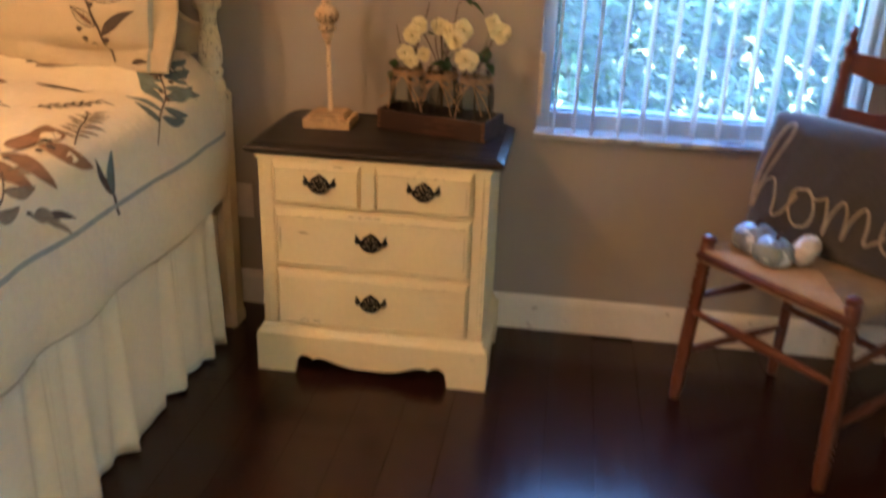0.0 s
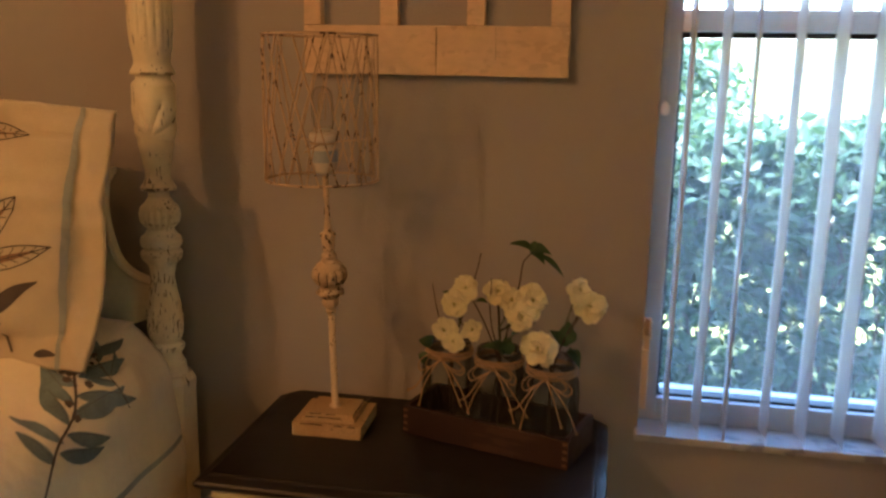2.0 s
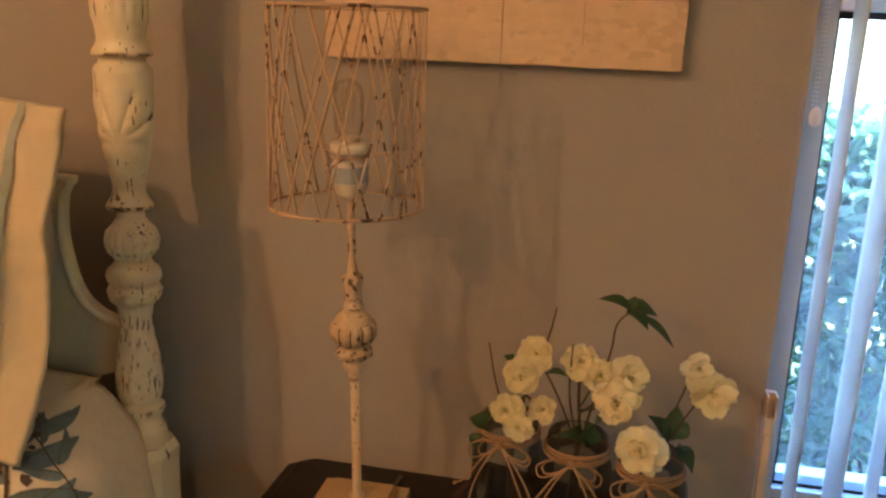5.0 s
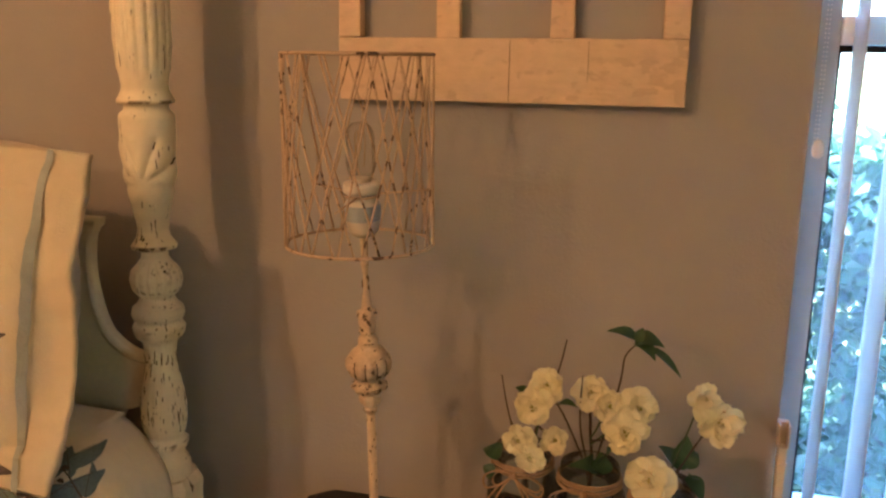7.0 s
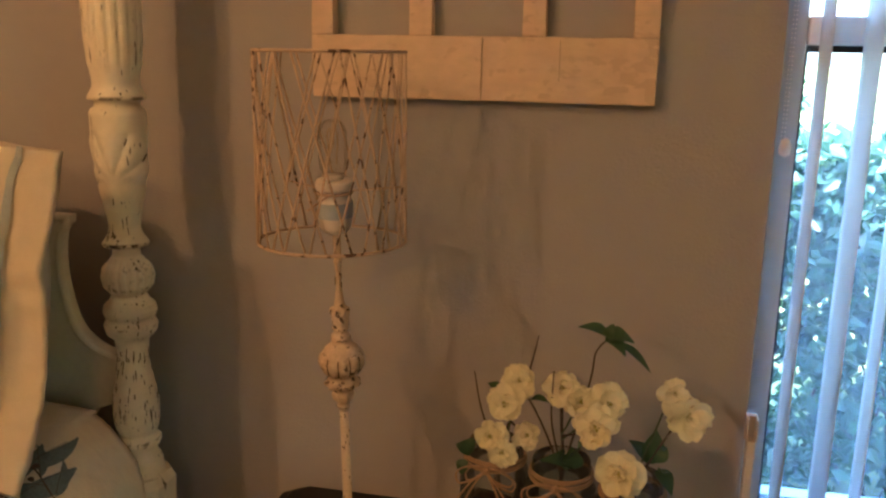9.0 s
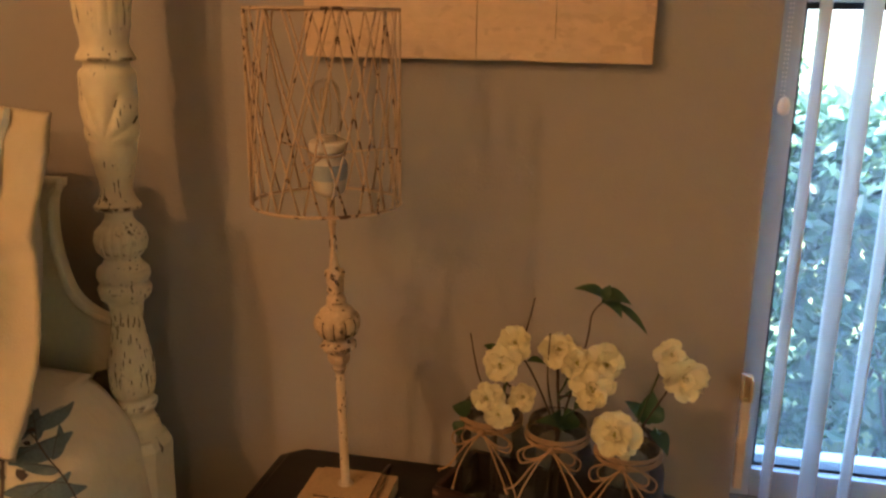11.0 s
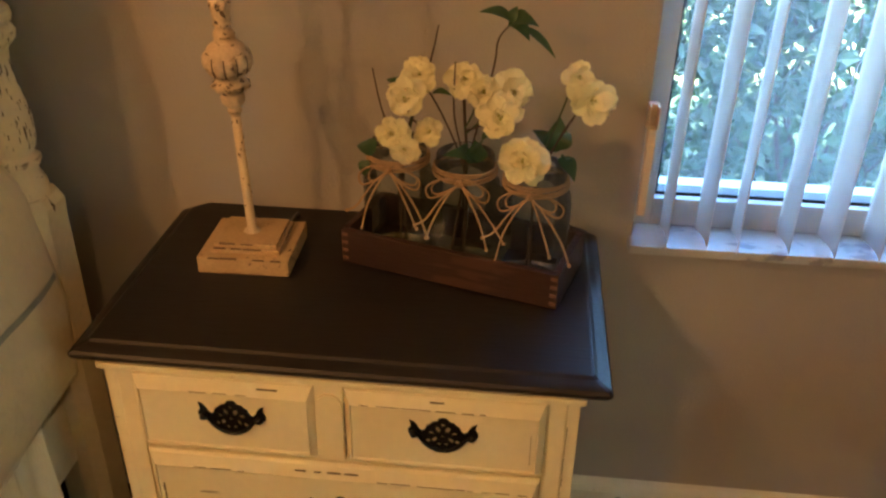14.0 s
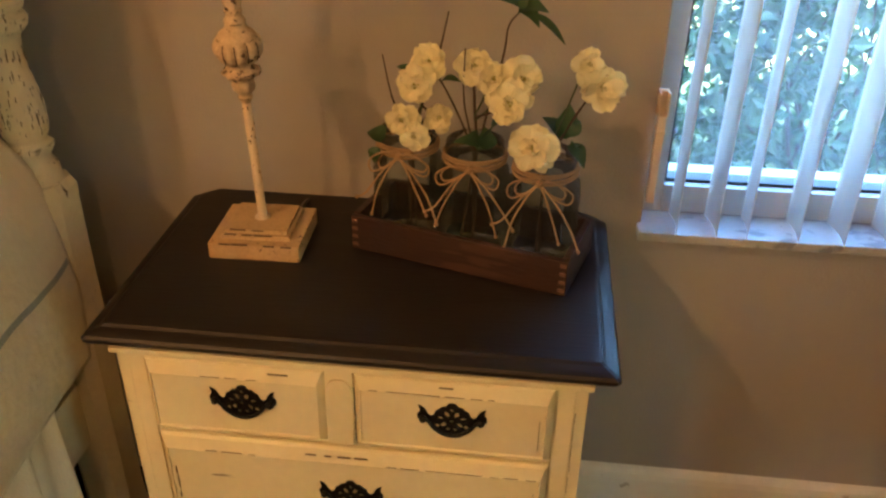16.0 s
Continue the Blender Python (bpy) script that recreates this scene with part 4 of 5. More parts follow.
def petal(b, m, length, width, r):
    """A broad, rounded petal with a soft wave along its rim, from the origin along +x."""
    nu, nv = 6, 6
    ph, dip = r.uniform(0, 6), r.uniform(0.0, 0.10)
    curl = r.uniform(0.0, 0.36)
    grid = []
    for i in range(nu + 1):
        t = i / nu
        w = width * 0.5 * ((0.24 + 0.76 * math.sin(math.pi / 2 * t / 0.6)) if t < 0.6 else math.sqrt(max(0.0, 1 - ((t - 0.6) / 0.44) ** 2)))
        row = []
        for k in range(nv + 1):
            q = k / nv * 2 - 1
            x = length * (t - 0.05 * q * q * t - (dip * (1 - abs(q)) if i == nu else 0))
            z = length * (curl * t * t - 0.10 * t ** 4) + 0.16 * width * q * q * t + 0.10 * width * t * t * math.sin(5 * q + ph) + 0.05 * width * t ** 3 * math.sin(9 * q + 2 * ph)
            row.append(b.verts.new(m @ Vector((x, w * q, z))))
        grid.append(row)
    for i in range(nu):
        for k in range(nv):
            f = b.faces.new((grid[i][k], grid[i + 1][k], grid[i + 1][k + 1], grid[i][k + 1]))
            f.smooth = True


def blossom(parent, at, facing, size, seed):
    r = random.Random(seed)
    q = Vector(facing).normalized().to_track_quat("Z", "Y").to_matrix().to_4x4()
    M = Matrix.Translation(at) @ q
    b = bmesh.new()
    for n, tilt, k in ((6, 8, 0.95), (5, -12, 0.80), (4, -34, 0.56), (3, -55, 0.36)):
        off = r.uniform(0, 6)
        for i in range(n):
            a = off + 2 * math.pi * i / n + r.uniform(-0.22, 0.22)
            m = M @ Matrix.Rotation(a, 4, "Z") @ Matrix.Rotation(radians(tilt + r.uniform(-20, 20)), 4, "Y") @ Matrix.Rotation(radians(r.uniform(-18, 18)), 4, "X") @ Matrix.Translation((0.002, 0, 0.002))
            petal(b, m, size * k * r.uniform(0.84, 1.12), size * k * r.uniform(0.86, 1.14), r)
    bl = part("blossom", b, M_petal, parent)
    b = bmesh.new()
    for i in range(12):
        a, rr = r.uniform(0, 6.28), r.uniform(0, size * 0.16)
        p0 = M @ Vector((rr * 0.4 * math.cos(a), rr * 0.4 * math.sin(a), 0.002))
        p1 = M @ Vector((rr * math.cos(a), rr * math.sin(a), size * r.uniform(0.20, 0.32)))
        tube([p0, (p0 + p1) / 2, p1], 0.0008, 4, b)
        bmesh.ops.create_icosphere(b, subdivisions=1, radius=0.0015, matrix=Matrix.Translation(p1))
    part("flower_heart", b, M_heart, bl)


def silk_leaf(parent, base, tip, width, droop=0.012):
    base, tip = Vector(base), Vector(tip)
    d = tip - base
    side = d.cross(Vector((0.2, -0.5, 1))).normalized()
    nrm = side.cross(d).normalized()
    b = bmesh.new()
    rows = []
    for i in range(8):
        t = i / 7
        w = width * math.sin(math.pi * (0.06 + 0.94 * t) ** 0.8) * 0.5 + 0.0004
        c = base + d * t + nrm * droop * math.sin(math.pi * t) - Vector((0, 0, droop * t * t))
        rows.append([b.verts.new(c - side * w + nrm * w * 0.4), b.verts.new(c), b.verts.new(c + side * w + nrm * w * 0.4)])
    for r0, r1 in zip(rows, rows[1:]):
        for k in (0, 1):
            f = b.faces.new((r0[k], r0[k + 1], r1[k + 1], r1[k]))
            f.smooth = True
    part("leaf", b, M_silkleaf, parent)


def spray(jar_x, blossoms, stems, leaves, seed, label):
    """A silk flower spray standing in a jar; places in the world."""
    foot = (TRAY @ Vector((jar_x, 0.003, 0.016)))
    neck = foot + Vector((0, 0, 0.125))
    sp = thing("flower_spray", Matrix.Translation(foot), label, "flowers", "flowers in the jars")
    loc = lambda p: Vector(p) - foot
    r = random.Random(seed)
    for k, (at, size) in enumerate(blossoms):
        p = Vector(at)
        face = Vector((r.uniform(-0.35, 0.25) + (p.x - neck.x) * 4, -1.0, r.uniform(0.05, 0.55)))
        back = p - face.normalized() * 0.012
        if k:
            # a side twig off the spray's main stem
            fork = neck + (main - neck) * r.uniform(0.35, 0.6)
            part("stem", tube(spline([loc(fork), loc(fork.lerp(back, 0.5) + Vector((0, 0.006, -0.006))), loc(back)], 5), 0.0015, 5, None, 0.0011), M_greenstem if k % 2 else M_stem, sp)
            blossom(sp, loc(p), face, size * 0.93, seed * 10 + k)
            continue
        main = back
        part("stem", tube(spline([loc(foot + Vector((r.uniform(-0.02, 0.02), r.uniform(-0.02, 0.02), 0))), loc(neck + (back - neck) * 0.12), loc(neck + (back - neck) * 0.6 + Vector((0, 0.008, 0))), loc(back)], 6), 0.0021, 5), M_stem, sp)
        blossom(sp, loc(p), face, size * 0.93, seed * 10 + k)
    for pts in stems:
        part("stem", tube(spline([(0, 0, 0.0), loc(neck)] + [loc(p) for p in pts], 6), 0.0019, 5, r1=0.0009), M_stem, sp)
    for base, tip, w in leaves:
        silk_leaf(sp, loc(base), loc(tip), w, 0.25 * w)


spray(-0.101,
      [((-0.363, 2.37, 0.957), 0.027), ((-0.379, 2.345, 0.932), 0.03), ((-0.397, 2.335, 0.886), 0.026), ((-0.378, 2.325, 0.868), 0.022), ((-0.349, 2.36, 0.882), 0.022)],
      [[(-0.353, 2.39, 0.965), (-0.342, 2.395, 1.017)], [(-0.421, 2.4, 0.894), (-0.435, 2.41, 0.95)]],
      [((-0.429, 2.36, 0.842), (-0.452, 2.37, 0.858), 0.03), ((-0.435, 2.37, 0.827), (-0.444, 2.37, 0.809), 0.02), ((-0.395, 2.38, 0.935), (-0.411, 2.385, 0.946), 0.014)],
      1, "cream silk flower spray with dark stems standing in a jar")
spray(0,
      [((-0.303, 2.355, 0.957), 0.031), ((-0.278, 2.335, 0.949), 0.026), ((-0.254, 2.295, 0.933), 0.034), ((-0.239, 2.33, 0.955), 0.031)],
      [[(-0.267, 2.36, 0.967), (-0.261, 2.363, 1.011), (-0.244, 2.363, 1.033)], [(-0.314, 2.34, 0.914), (-0.315, 2.35, 0.983)], [(-0.348, 2.37, 0.929), (-0.366, 2.36, 0.92)]],
      [((-0.246, 2.363, 1.035), (-0.287, 2.36, 1.050), 0.019), ((-0.230, 2.36, 1.028), (-0.188, 2.345, 0.998), 0.013), ((-0.250, 2.363, 1.028), (-0.211, 2.35, 1.040), 0.030), ((-0.247, 2.36, 1.034), (-0.240, 2.365, 1.056), 0.014), ((-0.246, 2.36, 1.03), (-0.222, 2.34, 1.022), 0.022), ((-0.298, 2.35, 0.845), (-0.313, 2.33, 0.874), 0.03), ((-0.276, 2.36, 0.842), (-0.263, 2.33, 0.901), 0.034), ((-0.287, 2.35, 0.843), (-0.286, 2.35, 0.884), 0.03), ((-0.283, 2.35, 0.846), (-0.328, 2.33, 0.865), 0.022), ((-0.348, 2.37, 0.929), (-0.32, 2.35, 0.941), 0.014)],
      2, "cream silk flower spray with dark stems standing in a jar")
spray(0.103,
      [((-0.22, 2.262, 0.888), 0.037), ((-0.158, 2.312, 0.983), 0.022), ((-0.142, 2.3, 0.959), 0.034)],
      [[(-0.177, 2.3, 0.903), (-0.159, 2.3, 0.938)]],
      [((-0.174, 2.32, 0.869), (-0.151, 2.31, 0.847), 0.024), ((-0.175, 2.32, 0.883), (-0.161, 2.33, 0.907), 0.026), ((-0.182, 2.34, 0.87), (-0.175, 2.35, 0.922), 0.03), ((-0.182, 2.34, 0.87), (-0.21, 2.36, 0.896), 0.022), ((-0.166, 2.32, 0.863), (-0.165, 2.3, 0.88), 0.016)],
      3, "cream silk flower spray with dark stems standing in a jar")


# ---- framed old window sash on the wall ----
sash = thing("window_sash_decor", pose(-0.459, 2.503, 1.334), "weathered white empty window sash hung on the wall", "wall decor")
R = random.Random(6)


def board(name, x0, x1, z0, z1, y0=0.0, y1=0.024):
    b = box(x0, x1, y0, y1, z0, z1, 0.003)
    bmesh.ops.subdivide_edges(b, edges=[e for e in b.edges if e.calc_length() > 0.05], cuts=10, use_grid_fill=True)
    for v in b.verts:
        v.co += noise.noise_vector(v.co * 22 + Vector((x0 * 9, 0, z0))) * 0.0016
    part(name, b, M_frame, sash, smooth=False)


xo = [(-0.222, -0.106), (-0.070, 0.062), (0.096, 0.219)]
board("bottom_rail", -0.256, 0.255, 0.0, 0.0925)
for zz in (0.37, 0.66):
    board("cross_bar", -0.222, 0.219, zz, zz + 0.028, 0.002, 0.020)
board("top_rail", -0.256, 0.255, 0.90, 0.955)
board("stile", -0.256, -0.222, 0.0925, 0.90)
board("stile", 0.219, 0.255, 0.0925, 0.90)
for x, z0, z1 in ((0.005, 0.002, 0.09), (0.118, 0.03, 0.088)):
    part("crack", box(x, x + 0.0004, -0.0017, 0.004, z0, z1), M_flute, sash)
for (a, c0), (c1, d) in zip(xo, xo[1:]):
    board("muntin", c0, c1, 0.0925, 0.90, 0.002, 0.022)

# ---- bed ----
BEDX = -0.965
bed = thing("bed", pose(-1.72, 2.37, 0), "antique white distressed bed with turned posts and a shaped headboard", "bed")


def post_part(x):
    holder = bmesh.new()
    # square foot block with chamfered corners
    rows = [(0.0, 0.046, 0.01), (0.03, 0.046, 0.01), (0.045, 0.043, 0.012), (0.09, 0.043, 0.016), (0.70, 0.045, 0.018), (0.728, 0.047, 0.02), (0.742, 0.040, 0.016)]
    rings = []
    for z, h, c in rows:
        rings.append([holder.verts.new(p + (z,)) for p in ((-h + c, -h), (h - c, -h), (h, -h + c), (h, h - c), (h - c, h), (-h + c, h), (-h, h - c), (-h, -h + c))])
    for a, c in zip(rings, rings[1:]):
        for i in range(8):
            holder.faces.new((a[i], a[(i + 1) % 8], c[(i + 1) % 8], c[i]))
    holder.faces.new(rings[0][::-1]), holder.faces.new(rings[-1])
    moved(holder, Matrix.Translation((x, 0, 0)))
    p = part("post", holder, M_block, bed)
    prof = [(0.740, 0.040), (0.748, 0.0435), (0.765, 0.042), (0.774, 0.036), (0.779, 0.033), (0.787, 0.0335), (0.793, 0.040), (0.801, 0.0405), (0.806, 0.035), (0.809, 0.033), (0.818, 0.040), (0.833, 0.0435), (0.861, 0.0440), (0.880, 0.0405),
            (0.899, 0.0360), (0.918, 0.0315), (0.936, 0.0285), (0.962, 0.0290), (0.969, 0.034), (0.976, 0.043), (0.988, 0.0455), (0.994, 0.043), (0.998, 0.0350), (1.002, 0.0430), (1.010, 0.0460), (1.019, 0.044), (1.028, 0.034), (1.036, 0.0290), (1.040, 0.0330),
            (1.049, 0.0425), (1.064, 0.0455), (1.078, 0.0425), (1.086, 0.034), (1.089, 0.030), (1.098, 0.0235), (1.110, 0.0225), (1.1115, 0.0375), (1.116, 0.0395), (1.122, 0.0345), (1.130, 0.0285), (1.140, 0.0262), (1.152, 0.0275), (1.169, 0.0320), (1.203, 0.0390), (1.237, 0.0435),
            (1.28, 0.0460), (1.308, 0.0460), (1.314, 0.043), (1.318, 0.037), (1.3265, 0.0370), (1.3275, 0.0470), (1.331, 0.0475), (1.337, 0.0440), (1.345, 0.0390), (1.351, 0.038), (1.357, 0.0385), (1.365, 0.040), (1.38, 0.044), (1.42, 0.047), (1.47, 0.0475), (1.58, 0.044),
            (1.70, 0.036), (1.72, 0.035), (1.73, 0.04), (1.74, 0.035), (1.78, 0.04), (1.83, 0.02), (1.86, 0.006), (1.865, 0.0)]

    prof = [(z, r * (1.0 if z < 0.745 else 0.80 if 0.806 < z < 0.96 else 0.865)) for z, r in prof]

    def flutes(z, a):
        if 1.352 < z < 1.72:
            return 1 - 0.055 * abs(math.cos(8 * a)) ** 6 * min(1, (z - 1.352) / 0.05)
        if 1.038 < z < 1.09:
            return 1 - 0.07 * abs(math.cos(9 * a)) ** 6
        if 0.815 < z < 0.97:
            return 1 - 0.02 * abs(math.cos(8 * a)) ** 4
        if 1.20 < z < 1.315:
            # a carved shell: rays that spread from its foot, facing the room
            d = math.atan2(math.sin(a + 1.36), math.cos(a + 1.36))
            u, v = d * 0.036, z - 1.212
            rho, phi = math.hypot(u, v), math.atan2(u, v)
            if abs(phi) < 1.75 and 0.006 < rho < 0.078:
                return 1 + (0.14 * abs(math.cos(4.5 * phi)) ** 0.7 - 0.085) * min(1, (rho - 0.006) / 0.02) * min(1, (0.078 - rho) / 0.008)
            return 1.0
        if 0.966 < z < 0.990 or 0.790 < z < 0.803:
            return 1 + 0.030 * math.cos(9 * a)
        return 1.0

    b = lathe(fine_profile(prof, 0.003), 120, flutes)
    part("turned_shaft", moved(b, Matrix.Translation((x, 0, 0))), M_post, p, smooth=True)
    # worn dark cuts in the flutes
    b = bmesh.new()
    r = random.Random(12)
    for k in range(16):
        a = math.pi * (k + 0.5) / 8
        for n in range(4):
            z0 = r.uniform(1.37, 1.62)
            if r.random() < 0.55:
                rr = 0.0392
                tube([(x + rr * math.cos(a), rr * math.sin(a), z0), (x + rr * math.cos(a), rr * math.sin(a), z0 + r.uniform(0.012, 0.05))], 0.0014, 4, b)
    for k in range(18):
        a = math.pi * (k + 0.5) / 9
        if r.random() < 0.8:
            rr = 0.0362
            tube([(x + rr * math.cos(a), rr * math.sin(a), 1.055), (x + rr * math.cos(a), rr * math.sin(a), 1.055 + r.uniform(0.006, 0.016))], 0.0014, 4, b)
    # nicks at the ends of the shell's rays
    for k in range(-3, 4):
        phi = (k + 0.5) * math.pi / 4.5
        if abs(phi) < 1.5 and r.random() < 0.85:
            pts = []
            for rho in (0.055, 0.060, 0.055 + r.uniform(0.008, 0.02)):
                a, z = -1.36 + rho * math.sin(phi) / 0.036, 1.212 + rho * math.cos(phi)
                pts.append((x + 0.0366 * math.cos(a), 0.0366 * math.sin(a), z))
            tube(pts, 0.0014, 4, b)
    # short dashes down the vase
    for k in range(16):
        a = math.pi * (k + 0.5) / 8
        for n in range(9):
            z0 = r.uniform(0.815, 0.945)
            pts = [(z0, 0), (z0 + r.uniform(0.004, 0.013), 0)]
            rad = lambda z: next(r0 + (r1 - r0) * (z - q0) / (q1 - q0) for (q0, r0), (q1, r1) in zip(prof, prof[1:]) if q0 <= z <= q1) - 0.0004
            o = r.uniform(-0.10, 0.10)
            tube([(x + rad(z) * math.cos(a + o), rad(z) * math.sin(a + o), z) for z, _ in pts], 0.0009, 4, b)
    tagged(part("worn_paint", b, M_flute, p), "dark wood showing in the flutes", kind="stuff")


post_part(BEDX + 1.72)
post_part(-2.475 + 1.72)
# headboard: one shaped panel, mirrored about its middle, with a raised edge
MX = -1.72
curve = [(p.x, p.z) for p in spline([(-0.983, 0, 0.922), (-1.015, 0, 0.927), (-1.048, 0, 0.940), (-1.076, 0, 0.968), (-1.092, 0, 1.02), (-1.097, 0, 1.07), (-1.091, 0, 1.118), (-1.078, 0, 1.134)], 5)]
curve += [(-1.076, 1.146), (-1.115, 1.146)]
curve += [(p.x, p.z) for p in spline([(-1.16, 0, 1.15), (-1.28, 0, 1.17), (-1.42, 0, 1.255), (-1.56, 0, 1.33), (-1.72, 0, 1.355)], 6)]
low = [(p.x, p.z) for p in spline([(-1.72, 0, 0.30), (-1.16, 0, 0.30), (-1.12, 0, 0.60), (-1.07, 0, 0.80), (-1.030, 0, 0.838), (-0.983, 0, 0.848)], 5)]
rel = lambda pts: [(x + 1.72, z) for x, z in pts]
right = rel(curve)
left = [(-x, z) for x, z in right[::-1]][1:]
lowr = rel(low)
lowl = [(-x, z) for x, z in lowr[::-1]][:-1]
part("headboard", moved(plate(right + left + lowl + lowr[1:], 0.022), Matrix.Translation((0, 0.02, 0))), M_block, bed, "shaped cream headboard panel")
part("edge_moulding", tube([(x, 0.019, z - 0.004) for x, z in right] + [(x, 0.019, z - 0.004) for x, z in left], 0.007, 8), M_block, bed)
part("side_rail", box(BEDX + 1.72 - 0.02, BEDX + 1.72 + 0.008, -2.05, -0.045, 0.25, 0.38, 0.004), M_block, bed)

# mattress, quilt, skirt
mattress = obj("mattress", moved(box(-0.72, 0.72, -1.95, -0.06, 0.38, 0.772, 0.05, 4), Matrix.Translation((-1.72, 2.37, 0))), M_skirt)
tagged(mattress, "thick mattress under the quilt", "mattress")
box_base = obj("box_spring", moved(box(-0.72, 0.72, -1.95, -0.06, 0.0, 0.378, 0.02, 2), Matrix.Translation((-1.72, 2.37, 0))), M_skirt)
tagged(box_base, "box spring behind the bed skirt", "box spring")

QR, QX, QZ = 0.085, -0.995, 0.800


def quilt_at(a, y, lift=0.0):
    """A place on the quilt: a metres across from the edge's start (negative: on the top), at y."""
    wr = noise.noise(Vector((a * 3.0, y * 2.2, 0.3)))
    wf = noise.noise(Vector((a * 9.0, y * 7.0, 2.3)))
    if a < 0:
        p, n = Vector((QX + a, y, QZ + 0.018 * min(1, -a / 0.3))), Vector((0, 0, 1))
    elif a < QR * math.pi / 2:
        t = a / QR
        p, n = Vector((QX + QR * math.sin(t), y, QZ - QR * (1 - math.cos(t)))), Vector((math.sin(t), 0, math.cos(t)))
    else:
        d = a - QR * math.pi / 2
        fold = 0.010 * math.sin(y * 17 + 1.5 * math.sin(y * 5)) * min(1, d / 0.2)
        p, n = Vector((QX + QR + 0.018 * math.sin(min(1, d / 0.33) * math.pi) + fold, y, QZ - QR - d)), Vector((1, 0, 0))
    # the far end is tucked in towards the headboard
    if y > 2.18:
        k = (y - 2.18) / 0.16
        p.x -= 0.03 * k * k * (1 if a > 0 else 0)
        p.z -= 0.02 * k * k * (0 if a < 0.1 else 0.3)
    # the sleeping pillow under the quilt lifts it near the head
    if a < 0.13:
        u = min(1.0, max(0.0, (y - 2.00) / 0.20))
        p.z += 0.050 * u * u * (3 - 2 * u) * min(1.0, (0.13 - a) / 0.13)
    wq = noise.noise(Vector((a * 26.0, y * 22.0, 5.1)))
    return p + n * (0.010 * wr + 0.006 * wf + 0.0022 * wq + lift)


def sheet(fn, a0, a1, na, y0, y1, ny, thick):
    b = bmesh.new()
    outer = [[b.verts.new(fn(a0 + (a1 - a0) * i / na, y0 + (y1 - y0) * k / ny)) for k in range(ny + 1)] for i in range(na + 1)]
    for i in range(na):
        for k in range(ny):
            f = b.faces.new((outer[i][k], outer[i + 1][k], outer[i + 1][k + 1], outer[i][k + 1]))
            f.smooth = True
    bmesh.ops.recalc_face_normals(b, faces=b.faces[:])
    if sum(f.normal.z for f in b.faces) < 0:
        bmesh.ops.reverse_faces(b, faces=b.faces[:])
    bmesh.ops.solidify(b, geom=b.faces[:], thickness=thick)
    return b


A_HEM = QR * math.pi / 2 + 0.275
quilt = obj("quilt", sheet(quilt_at, -1.45, A_HEM, 110, 0.42, 2.335, 130, 0.008), M_quilt)
tagged(quilt, "cream quilt printed with teal leaves and brown birds", "quilt")


def strip(fn, pts, width, lift=0.0015):
    """A narrow printed or sewn band along (a, y) points of a surface."""
    b = bmesh.new()
    rows = []
    for i, p in enumerate(pts):
        q, s = pts[max(0, i - 1)], pts[min(len(pts) - 1, i + 1)]
        d = Vector((s[0] - q[0], s[1] - q[1])).normalized()
        w = width(i / max(1, len(pts) - 1)) if callable(width) else width
        o = Vector((-d.y, d.x)) * w * 0.5
        rows.append([b.verts.new(fn(p[0] - o.x, p[1] - o.y, lift)), b.verts.new(fn(p[0] + o.x, p[1] + o.y, lift))])
    for r0, r1 in zip(rows, rows[1:]):
        b.faces.new((r0[0], r0[1], r1[1], r1[0]))
    return b


def leaf_shape(fn, base, tip, width, lift=0.0016, bend=0.0):
    bx, by = base
    dx, dy = tip[0] - bx, tip[1] - by
    pts = [(bx + dx * t / 7 - dy * bend * math.sin(math.pi * t / 7), by + dy * t / 7 + dx * bend * math.sin(math.pi * t / 7)) for t in range(8)]
    return strip(fn, pts, lambda t: width * math.sin(math.pi * min(1, 0.04 + 0.94 * t ** 0.75)) + 0.0006, lift)


def line2(pts, n=5):
    return [(p.x, p.y) for p in spline([(a, c, 0) for a, c in pts], n)]


